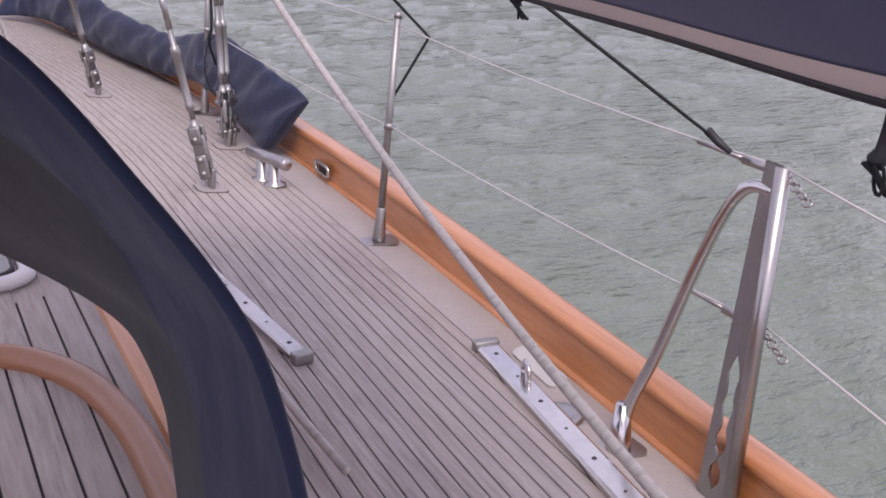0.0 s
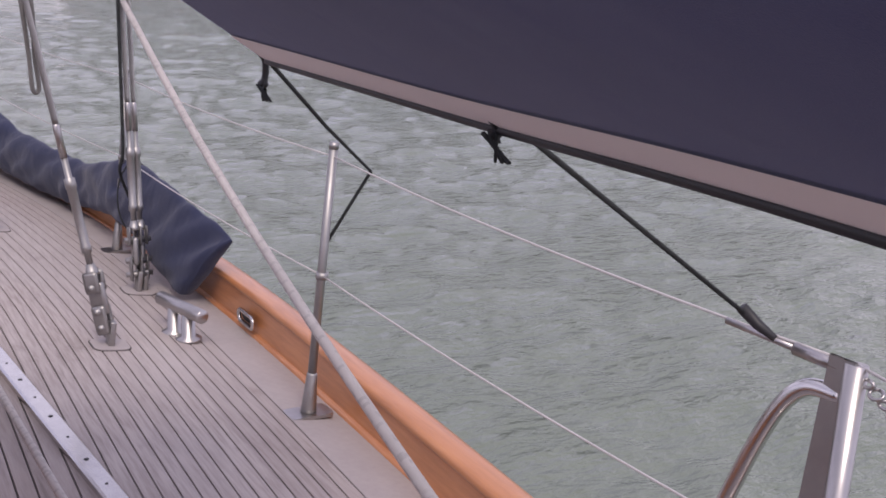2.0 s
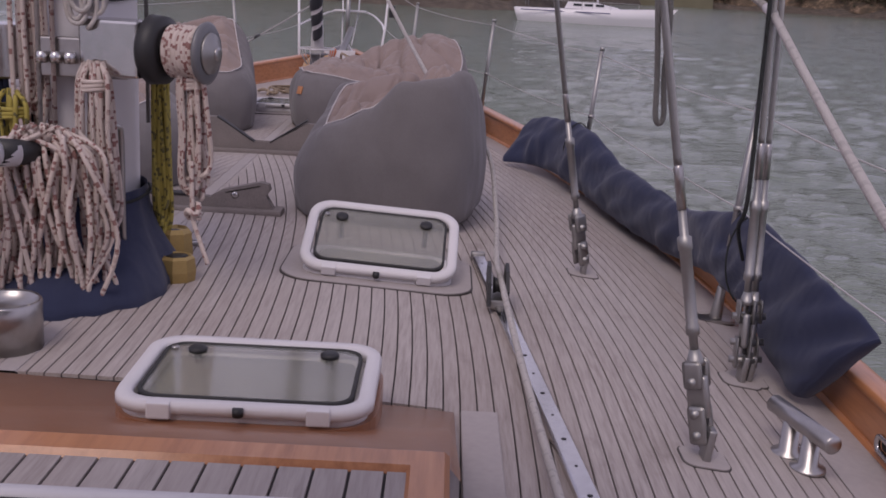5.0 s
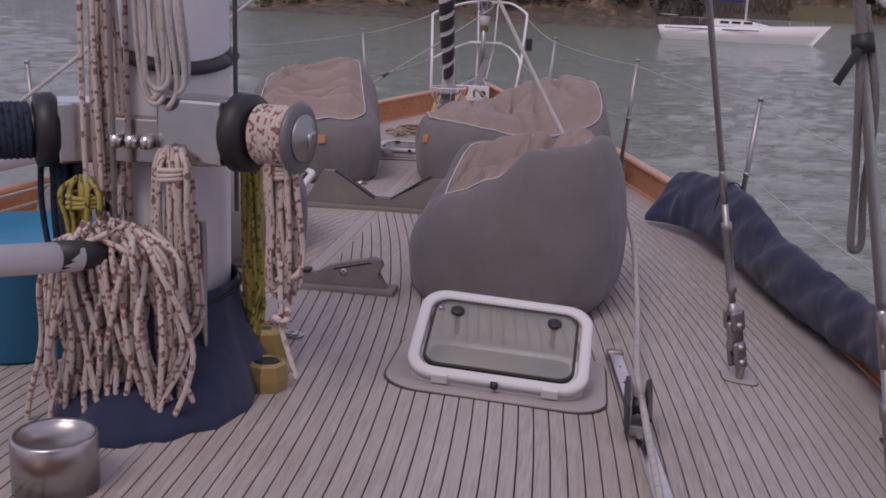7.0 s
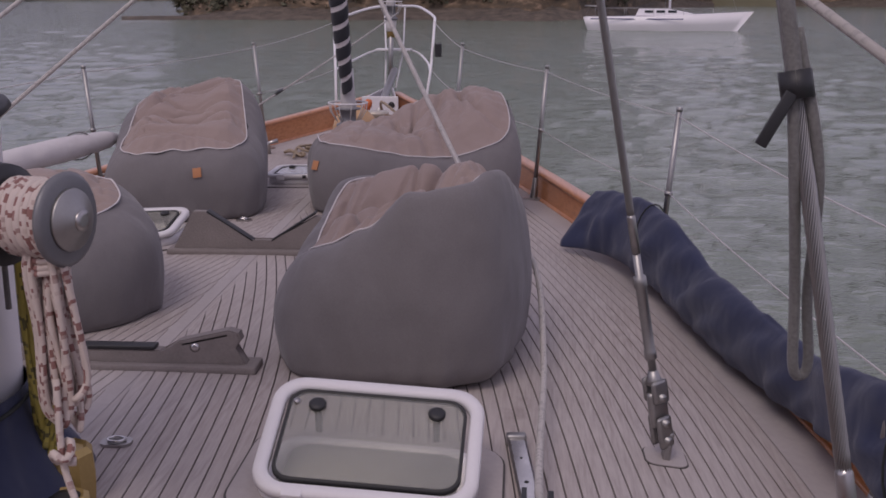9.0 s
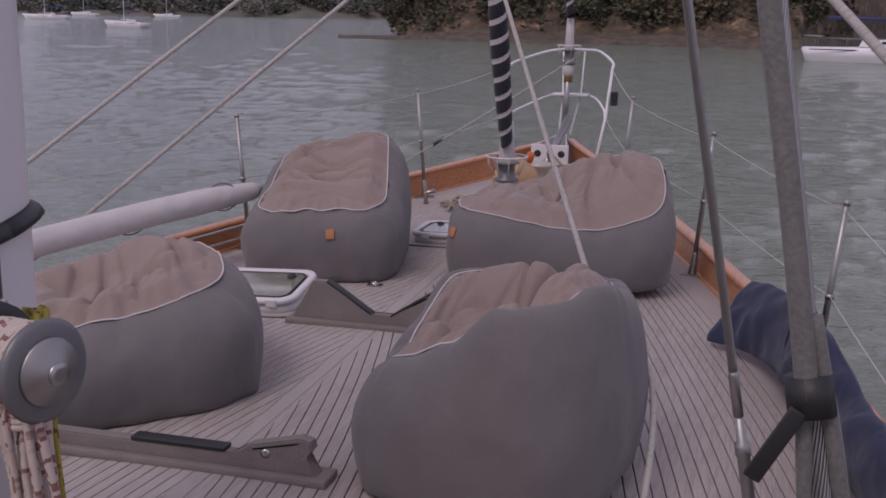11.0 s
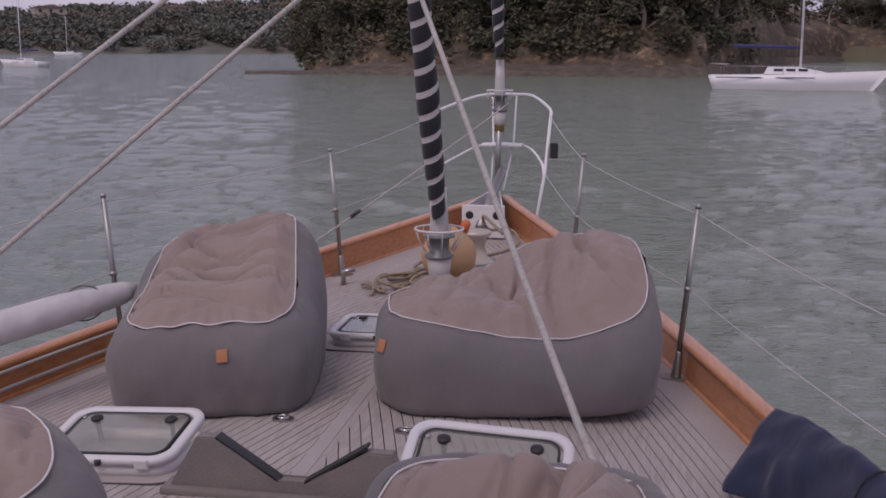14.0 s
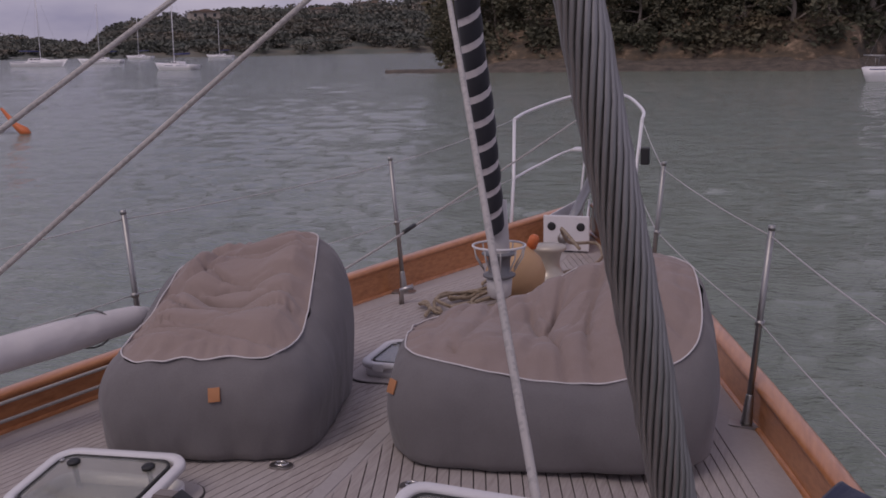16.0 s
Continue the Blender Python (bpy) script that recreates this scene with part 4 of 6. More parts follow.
cleat(2.4, 4.89, 14, "polished steel mooring cleat with two round posts on deck")
for (x, y, nm) in ((2.74, 4.95, 0),):
    th = thing("fairlead", "steel-lined fairlead opening in the bulwark", "fairlead", (x, y, 0))
    z = deck(x, y)
    bm = bmesh.new()
    out = rounded(0.19, 0.065, 0.03)
    inn = rounded(0.15, 0.035, 0.016)
    ring_frame(bm, out, inn, 0.0, 0.014, Matrix.Translation((half(y) - 0.012 - 0.004, y, z + 0.07)) @ pose(0, 0, 0, 0, -90, 0) @ pose(0, 0, 0, 0, 0, 90))
    part("rim", bm, CHROME, th)
    bm = bmesh.new()
    slab(bm, inn, 0.0, 0.005, Matrix.Translation((half(y) - 0.008, y, z + 0.07)) @ pose(0, 0, 0, 0, -90, 0) @ pose(0, 0, 0, 0, 0, 90))
    part("opening", bm, RUBBER, th)
bm = bmesh.new()
slab(bm, rounded(0.07, 0.28, 0.03), 0.0, 0.025, Matrix.Translation((2.58, 2.72, deck(2.58, 2.7) - 0.002)) @ pose(0, 0, 0, 0, -14, -3))
tagged(part("scupper_plate", bm, LIFEWIRE, smooth=False), "white metal scupper plate beside the bulwark", "plate")
sr = thing("deck_filler", "round steel filler ring set in the deck", "filler cap", (2.47, 2.4, -0.03))
bm = lathe(bmesh.new(), [(0.04, 0.004), (0.062, 0.014), (0.07, 0.008), (0.072, 0.0)], Matrix.Translation((2.46, 2.42, deck(2.46, 2.42))))
part("rim", bm, STEEL, sr)
bm = bmesh.new()
tube(bm, [Vector((2.46 + 0.035 * math.cos(a) * 0.3, 2.62 + 0.035 * math.cos(a), deck(2.46, 2.6) + 0.045 + 0.04 * math.sin(a))) for a in (k * math.pi / 8 for k in range(17))], 0.008, 8)
pe = tagged(part("pad_eye", bm, CHROME), "bent steel pad eye on the deck", "pad eye")


# ---------------------------------------------------------------- hatches
def hatch(x, y, w, d, rz, tilt, label, raised=0.0, ring=0.1, coam=0.05, base_mat=None, lift=0.006, sink=0.02):
    """A deck hatch with a rounded white frame, tinted pane, hinges on the aft side and the lid raised by tilt."""
    z = deck(x, y) + raised
    th = thing("deck_hatch", label, "hatch", (x, y, z), group="deck hatches")
    m0 = Matrix.Translation((x, y, z)) @ pose(0, 0, 0, 0, 0 if raised else math.degrees(0.06 * x), rz)
    o = rounded(w, d, 0.1)
    i = rounded(w - 0.088, d - 0.088, 0.065)
    if ring > 0.02:
        bm = bmesh.new()
        slab(bm, rounded(w + 2 * ring + 0.014, d + 2 * ring + 0.014, 0.147), -sink, max(0.001, lift - 0.0035), m0)
        part("caulk_line", bm, CAULK, th, "dark caulking round the hatch board", smooth=False)
    if ring:
        bm = bmesh.new()
        slab(bm, rounded(w + 2 * ring, d + 2 * ring, 0.14), -sink, lift, m0)
        part("surround_board", bm, base_mat or BOARD, th, smooth=False)
    bm = bmesh.new()
    ring_frame(bm, rounded(w - 0.03, d - 0.03, 0.09), rounded(w - 0.13, d - 0.13, 0.06), 0.0, coam, m0)
    part("coaming_frame", bm, LIDFRAME, th)
    bm = bmesh.new()
    slab(bm, rounded(w - 0.13, d - 0.13, 0.06), 0.012, 0.016, m0)
    part("interior_blind", bm, SHADE, th, "pale blind below the hatch")
    lid_m = m0 @ Matrix.Translation((0, -d / 2, coam + 0.005)) @ pose(0, 0, 0, tilt, 0, 0) @ Matrix.Translation((0, d / 2, 0))
    bm = bmesh.new()
    ring_frame(bm, o, i, 0.0, 0.028, lid_m, 0.01)
    lid = part("lid_frame", bm, LIDFRAME, th)
    bm = bmesh.new()
    ring_frame(bm, rounded(w - 0.106, d - 0.106, 0.062), rounded(w - 0.128, d - 0.128, 0.055), 0.01, 0.027, lid_m)
    part("seal", bm, RUBBER, lid, "black rubber seal")
    bm = bmesh.new()
    slab(bm, rounded(w - 0.115, d - 0.115, 0.06), 0.014, 0.024, lid_m)
    pane = part("pane", bm, ACRYLIC, lid, "smoke-tinted acrylic pane", smooth=False)
    pane.visible_shadow = False
    for s in (-1, 1):
        bm = lathe(bmesh.new(), [(0.026, 0.0), (0.027, 0.01), (0.02, 0.015), (0.009, 0.016)], lid_m @ Matrix.Translation((s * w * 0.28, d / 2 - 0.12, 0.024)), 18)
        part("handle_boss", bm, BLACK, lid, "black handle boss")
        part("handle", rod(lid_m @ Vector((s * w * 0.28, d / 2 - 0.12, 0.012)), lid_m @ Vector((s * w * 0.28, d / 2 - 0.12, -0.09)), 0.011, 8), BLACK, lid, "black handle stem")
        bm = bmesh.new()
        box(bm, s * w * 0.3 - 0.03, s * w * 0.3 + 0.03, -d / 2 - 0.008, -d / 2 + 0.02, -0.012, 0.03, 0.005, lid_m)
        part("hinge", bm, LIDFRAME, lid, smooth=False)
    bm = lathe(bmesh.new(), [(0.011, 0), (0.011, 0.006)], lid_m @ Matrix.Translation((-w * 0.38, d / 2 - 0.11, 0.026)), 12)
    part("button", bm, STEEL, lid)
    bm = lathe(bmesh.new(), [(0.014, 0), (0.014, 0.02)], lid_m @ Matrix.Translation((0, -d / 2 - 0.004, 0.005)), 12)
    part("hinge_pin", bm, BLACK, lid)
    return th


SHADE = simple("pale_blind", (0.31, 0.3, 0.285), 0.8)
hatch(1.02, 6.37, 0.66, 0.47, 0, 24, "white-framed deck hatch with tinted lid propped open before a beanbag", ring=0.07, coam=0.02)
hatch(0.8, 4.58, 0.66, 0.5, 0, 1, "white-framed deck hatch with tinted pane on the sloping cabin front", raised=0.115, coam=0.02, ring=0.008, base_mat=MAHOGANY, lift=0.004, sink=0.16)
hatch(0.62, 3.35, 1.0, 0.62, 0, 0, "large white-framed hatch with dark tinted pane on the cabin top", raised=0.228, ring=0.07, coam=0.012)
hatch(-0.8, 9.38, 0.62, 0.46, 0, 9, "white-framed deck hatch with lid ajar beside a dinghy chock", ring=0.05)
hatch(0.78, 9.2, 0.66, 0.48, 0, 20, "white-framed deck hatch with tinted lid propped open between beanbags", ring=0.05)
hatch(-0.12, 11.35, 0.6, 0.5, 0, 0, "white-framed deck hatch closed on the foredeck", ring=0.06)


# ---------------------------------------------------------------- dinghy chocks
def chock(pts, y, label, at_x, s=1):
    th = thing("dinghy_chock", label, "chock", (at_x, y, deck(at_x, y)), group="dinghy chocks")
    m = Matrix.Translation((at_x, y, deck(at_x, y) - 0.01)) @ Matrix.Diagonal((s, 1, 1, 1))
    bm = bmesh.new()
    extrude_outline(bm, pts, 0.06, m, 0.006)
    part("cradle_board", bm, CHOCKWOOD, th, smooth=False)
    x0, x1 = min(p[0] for p in pts), max(p[0] for p in pts)
    bm = bmesh.new()
    box(bm, x0 - 0.03, x1 + 0.04, -0.035, 0.1, 0.0, 0.035, 0.012, m)
    part("foot_rail", bm, CHOCKWOOD, th, smooth=False)
    return th, m


ca, cm = chock([(-0.95, 0.03), (-0.95, 0.085), (-0.2, 0.085), (-0.19, 0.075), (-0.12, 0.125), (0.07, 0.17), (0.11, 0.16), (0.12, 0.13), (0.09, 0.1), (0.14, 0.03)], 7.2, "weathered grey wooden dinghy chock with a notched profile", 0.29)
bm = bmesh.new()
box(bm, -0.6, -0.22, 0.0, 0.06, 0.085, 0.1, 0.004, cm)
box(bm, -0.115, 0.075, 0.0, 0.06, 0, 0.014, 0.004, cm @ Matrix.Translation((0, 0, 0.128)) @ pose(0, 0, 0, 0, -13, 0))
part("carpet_pad", bm, BLACK, ca, "black carpet padding")
bm = lathe(bmesh.new(), [(0.016, -0.008), (0.02, 0.0), (0.008, 0.004)], cm @ Matrix.Translation((-0.06, 0.0, 0.1)) @ pose(0, 0, 0, 90, 0, 0), 12)
part("bolt", bm, CHROME, ca)
cb, cm = chock([(-0.5, 0.03), (-0.38, 0.24), (-0.3, 0.24), (-0.06, 0.08), (0.06, 0.08), (0.3, 0.22), (0.4, 0.22), (0.48, 0.03)], 9.05, "weathered grey wooden dinghy chock with a vee notch", 0.05)
bm = bmesh.new()
for s in (-1, 1):
    box(bm, -0.15, 0.15, 0.0, 0.06, 0, 0.012, 0.003, cm @ Matrix.Translation((s * 0.18, 0, 0.155)) @ pose(0, 0, 0, 0, -s * 33, 0))
part("carpet_pad", bm, BLACK, cb, "black carpet padding")
for x, y in ((0.33, 9.85), (-0.27, 9.9), (0.18, 6.5)):
    th = thing("folding_pad_eye", "small steel folding pad eye let into the deck", "pad eye", (x, y, deck(x, y)), group="deck pad eyes")
    m = Matrix.Translation((x, y, deck(x, y)))
    bm = bmesh.new()
    slab(bm, rounded(0.1, 0.07, 0.03), 0, 0.01, m)
    part("plate", bm, STEEL, th, smooth=False)
    bm = bmesh.new()
    tube(bm, [m @ Vector((0.028 * math.cos(a), 0.02 * math.sin(a), 0.016)) for a in (k * math.pi / 8 for k in range(17))], 0.005, 6)
    part("ring", bm, CHROME, th)


# ---------------------------------------------------------------- beanbags
def beanbag(x, y, rz, w, d, knots, label, seed, tag=None, top_in=0.12, dip=0.02, power=3.4, folds=1.0, back_in=0.0, cut=0.0, soft=16, shoulder=0.02, crumple=0.0, rolls=0.0):
    """A lounge beanbag: a grey body, a taupe seat framed by white piping; knots give the rim's height by bearing from +x."""
    z0 = deck(x, y)
    th = thing("beanbag", label, "beanbag", (x, y, z0), group="lounge beanbags")
    m = Matrix.Translation((x, y, z0)) @ pose(0, 0, 0, 0, 0, rz)
    rng = random.Random(seed)
    ox = rng.random() * 40
    wob = lambda a, k, s: noise.noise(Vector((math.cos(a) * k + ox, math.sin(a) * k, s)))
    ring = sorted(knots)
    ring = [(ring[-1][0] - 360, ring[-1][1])] + ring + [(ring[0][0] + 360, ring[0][1])]

    def shape(a, sx, sy):
        c, s = math.cos(a), math.sin(a)
        r = (abs(c) ** power + abs(s) ** power) ** (-1 / power)
        q = Vector((r * c * sx, r * s * sy, 0))
        if q.x < 0 and q.y < 0:
            q.x *= 1 - cut * min(1.0, -q.y / sy)
        return q

    def rim_xy(a):
        f = 0.5 + 0.5 * math.sin(a)
        return shape(a, (w - top_in) * (1 - back_in * f), d - top_in * 0.9)

    def knot_h(deg):
        deg %= 360
        for (a0, h0), (a1, h1) in zip(ring, ring[1:]):
            if a0 <= deg <= a1:
                f = (deg - a0) / (a1 - a0)
                return h0 + (h1 - h0) * (0.5 * f + 0.5 * f * f * (3 - 2 * f))
        return ring[0][1]

    def rim_h(p):
        deg = math.degrees(math.atan2(p.y, p.x)) + rz
        return sum(knot_h(deg + soft * o) * k for o, k in ((-1, 0.15), (-0.5, 0.22), (0, 0.26), (0.5, 0.22), (1, 0.15)))

    def rim(a):
        p = rim_xy(a)
        p.z = rim_h(p) + 0.012 * wob(a, 2.2, 3.0) + crumple * (wob(a, 3.2, 8.0) + 0.6 * wob(a, 6.5, 2.0))
        return p

    n, rows = 132, 22
    bm = bmesh.new()

    def side_pt(u, v):
        a = 2 * math.pi * u
        top = rim(a)
        bulge = math.sin(math.pi * min(1.0, v * 1.05 + 0.02)) ** 0.7
        base = shape(a, w * (0.9 if v < 0.02 else 0.96), d * (0.9 if v < 0.02 else 0.96))
        turn = 1 - math.cos(v * math.pi / 2)
        p = base.lerp(Vector((top.x, top.y, 0)), turn ** 1.6)
        out = Vector((p.x / w, p.y / d, 0))
        fold = 0.014 * wob(a, 3.0, v * 2.5) + 0.006 * math.sin(11 * a + 4 * wob(a, 1.2, 0)) * v ** 2 + 0.008 * math.sin(16 * a + 5 * wob(a, 2, 0)) * max(0.0, 1 - v * 4)
        ripple = crumple * v ** 3 * (1.1 * wob(a, 4.2, 6.0 + 1.5 * v) + 0.8 * wob(a, 8.0, 3.0 + 3 * v))
        p += out * (0.045 * bulge + fold + ripple)
        p.z = max(0.0, top.z * (0.5 * v + 0.5 * math.sin(v * math.pi / 2)) + shoulder * math.sin(math.pi * v ** 3) * min(1.0, max(0.2, (top.z - 0.5) * 5)) + 0.004 * wob(a, 5, v))
        return m @ p

    vs = grid(bm, n, rows, side_pt, close_u=True)
    bm.faces.new([vs[i][0] for i in range(n)][::-1])
    part("body", bm, GREY, th)

    bm = bmesh.new()
    posts = [rim(2 * math.pi * k / 28) for k in range(28)]

    def seat_h(p):
        tw = th_ = 0.0
        for q in posts:
            k = 1 / ((p.x - q.x) ** 2 + (p.y - q.y) ** 2 + 0.004) ** 1.3
            tw += k
            th_ += k * q.z
        return th_ / tw

    def top_pt(u, v):
        a = 2 * math.pi * u
        r = rim(a)
        f = 1 - v
        p = Vector((r.x * f, r.y * f, 0))
        inner = 1 - f ** 5
        puff = 0.075 * math.sin(math.pi * min(1, 0.3 + 0.9 * v)) - 0.06 * (1 - min(1.0, 4 * v))
        sagging = -dip * math.exp(-((p.x / (0.5 * w)) ** 2 + ((p.y + 0.1 * d) / (0.45 * d)) ** 2))
        s1 = noise.noise(Vector((p.x * 1.5 + ox, p.y * 4.6, 0.3)))
        s2 = noise.noise(Vector((p.x * 2.6 + ox + 9, p.y * 7.5 + 1.2 * p.x, 4.3)))
        crease = -0.034 * math.exp(-(s1 / 0.07) ** 2) - 0.017 * math.exp(-(s2 / 0.08) ** 2) + 0.04 * abs(s1) ** 0.6 + 0.02 * noise.noise(Vector((p.x * 3, p.y * 3, ox)))
        s3 = p.y * 2.7 + 0.5 * p.x + 0.38 * noise.noise(Vector((p.x * 1.5 + ox, p.y * 1.6, 7.0)))
        fade = max(0.15, min(1.0, 0.7 + 0.9 * noise.noise(Vector((p.x * 2.2, p.y * 2.0 + ox, 2.0)))))
        crease += rolls * fade * (0.7 * abs(math.sin(math.pi * s3)) ** 0.6 - 0.4 - 0.8 * math.exp(-(math.sin(math.pi * s3) / 0.16) ** 2))
        crease -= 0.45 * rolls * fade * math.exp(-(math.sin(math.pi * (2.3 * s3 + 0.7 * p.x)) / 0.2) ** 2)
        gather = 0.009 * math.sin(34 * a + 4 * wob(a, 2.5, 1)) * math.exp(-((v - 0.1) / 0.1) ** 2) * (v > 0)
        p.z = r.z * (1 - inner) + seat_h(p) * inner + (puff + sagging + folds * crease) * inner + gather
        return m @ p

    grid(bm, n, 46, top_pt, close_u=True)
    part("seat", bm, TAUPE, th, "taupe canvas seat panel with creases")
    bm = bmesh.new()
    tube(bm, [m @ (rim(2 * math.pi * k / n) + Vector((0, 0, 0.004))) for k in range(n + 1)], 0.0038, 6, cap=False)
    part("piping", bm, PIPING, th, "white piping")
    if tag is not None:
        a = radians(tag)
        p, q = side_pt(tag / 360.0, 0.68), side_pt(tag / 360.0, 0.52)
        p2 = side_pt((tag + 6) / 360.0, 0.6)
        c = (p + q) / 2
        t1, up = (p2 - c).normalized(), (p - q).normalized()
        nn = t1.cross(up).normalized()
        if nn.dot(c - Vector((x, y, c.z))) < 0:
            nn = -nn
        bm = bmesh.new()
        box(bm, -0.026, 0.026, -0.03, 0.03, -0.002, 0.004, 0.001, Matrix.Translation(c + nn * 0.009) @ Matrix((t1, up, t1.cross(up))).transposed().to_4x4())
        part("tag", bm, LEATHER, th, "tan leather maker's tag")
    return th


beanbag(-0.77, 10.46, 12, 0.5, 0.63, ((238, 0.43), (294, 0.46), (318, 0.45), (345, 0.52), (36, 0.7), (62, 0.82), (85, 0.79), (112, 0.71), (140, 0.69), (160, 0.63), (205, 0.5)), "grey canvas beanbag with taupe seat beside the port rail", 3, tag=281, power=4.6, top_in=0.07, back_in=0.24, folds=1.0, rolls=0.085, crumple=0.016)
beanbag(0.72, 10.66, -78, 0.56, 0.7, ((213, 0.48), (237, 0.45), (275, 0.39), (300, 0.36), (318, 0.38), (345, 0.56), (13, 0.73), (65, 0.71), (120, 0.52), (150, 0.45), (180, 0.45)), "grey canvas beanbag with low taupe seat on the foredeck", 7, tag=308, power=4.4, top_in=0.07, cut=0.45, folds=1.0, rolls=0.05, crumple=0.012)
beanbag(-0.86, 7.92, -50, 0.58, 0.66, ((40, 0.57), (0, 0.5), (318, 0.42), (255, 0.36), (200, 0.36), (150, 0.42), (90, 0.56)), "grey canvas beanbag with taupe seat beside the mast", 11, power=3.0, top_in=0.17, folds=1.0, rolls=0.05, crumple=0.012)
beanbag(1.0, 7.66, -96, 0.57, 0.48, ((196, 0.4), (225, 0.47), (255, 0.58), (263, 0.6), (270, 0.69), (290, 0.72), (318, 0.77), (340, 0.73), (15, 0.66), (60, 0.63), (126, 0.63), (165, 0.49)), "upright grey canvas beanbag with slumped taupe seat", 5, dip=0.1, power=3.2, folds=2.0, top_in=0.13, soft=8, shoulder=0.09, crumple=0.01, rolls=0.025)

# ---------------------------------------------------------------- mast
MX, MY = -0.12, 6.1
CX, CY = -0.03, 6.02
mast = thing("mast", "white-painted oval mast with winches and rope coils", "mast", (MX, MY, 0.1), kind="structure")
bm = bmesh.new()
grid(bm, 36, 2, lambda u, v: Vector((MX + 0.17 * math.cos(2 * math.pi * u), MY + 0.26 * math.sin(2 * math.pi * u), 0.1 + 14 * v)), close_u=True)
part("spar", bm, MASTPAINT, mast)
boot = thing("mast_boot", "navy canvas boot gathered round the mast foot", "mast boot", ((CX - 0.04), CY, 0.13))
bm = bmesh.new()
prof = [(1.04, 0.36), (1.08, 0.33), (1.15, 0.28), (1.4, 0.21), (1.8, 0.14), (2.15, 0.08), (2.35, 0.03), (2.38, 0.0)]


def boot_pt(u, v):
    k = v * (len(prof) - 1)
    i = min(int(k), len(prof) - 2)
    s, z = (prof[i][0] + (prof[i + 1][0] - prof[i][0]) * (k - i)), (prof[i][1] + (prof[i + 1][1] - prof[i][1]) * (k - i))
    a = 2 * math.pi * u
    f = 1 + 0.05 * v * math.sin(7 * a + 1.5 * math.sin(3 * a)) + 0.03 * v * math.sin(17 * a)
    return Vector(((CX - 0.04) + (0.17 + 0.12 * (s - 1.04)) * f * math.cos(a), CY - 0.1 * (s - 1.04) / 1.3 + (0.27 + 0.24 * (s - 1.04)) * f * math.sin(a), 0.13 + z))


grid(bm, 60, 22, boot_pt, close_u=True)
part("skirt", bm, NAVY, boot)
bm = bmesh.new()
tube(bm, [Vector(((CX - 0.04) + 0.182 * math.cos(a), CY + 0.283 * math.sin(a), 0.46 + 0.006 * math.sin(3 * a))) for a in (k * math.pi / 18 for k in range(37))], 0.006, 6)
part("lashing", bm, BLACKROPE, boot, "dark cord lashing round the boot top")

def winch(x0, y0, z0, yaw, rope_mat, label):
    """A winch whose axis lies level, turned by yaw from +x."""
    th = thing("mast_winch", label, "winch", (x0, y0, z0), group="mast winches")
    m = Matrix.Translation((x0, y0, z0)) @ pose(0, 0, 0, 0, 0, yaw) @ pose(0, 0, 0, 0, 90, 0) @ Matrix.Diagonal((1.0, 1.0, 0.8, 1))
    bm = bmesh.new()
    box(bm, -0.1, 0.1, -0.1, 0.1, -0.24, 0.05, 0.01, m)
    part("mounting_plate", bm, CHROME, th, smooth=False)
    part("base_drum", lathe(bmesh.new(), [(0.11, 0.04), (0.125, 0.06), (0.12, 0.125), (0.09, 0.135)], m), BLACK, th, "dark winch base")
    part("drum", lathe(bmesh.new(), [(0.075, 0.13), (0.065, 0.15), (0.065, 0.29), (0.085, 0.31)], m), CHROME, th)
    part("top_flange", lathe(bmesh.new(), [(0.08, 0.305), (0.108, 0.312), (0.112, 0.326), (0.1, 0.336), (0.06, 0.34)], m), BELL, th, "dark grey self-tailing jaw")
    part("flange_face", lathe(bmesh.new(), [(0.075, 0.338), (0.072, 0.35), (0.04, 0.36), (0.032, 0.375)], m), DULL, th)
    part("socket", lathe(bmesh.new(), [(0.025, 0.37), (0.025, 0.383), (0.012, 0.384)], m), STEEL, th)
    bm = bmesh.new()
    turns = 6
    tube(bm, [m @ Vector((0.083 * math.cos(q * 0.3), 0.083 * math.sin(q * 0.3), 0.15 + 0.145 * q / (turns * 21))) for q in range(turns * 21 + 1)], 0.013, 7)
    tagged(part("wound_rope", bm, rope_mat), "braided halyard wound on a mast winch", "rope")
    return th


winch(0.165, 5.79, 1.04, -14, REDFLECK, "horizontal mast winch with dark base and steel end")
winch(-0.42, 5.9, 1.0, 213, BLUEROPE, "horizontal mast winch with dark base and steel end")


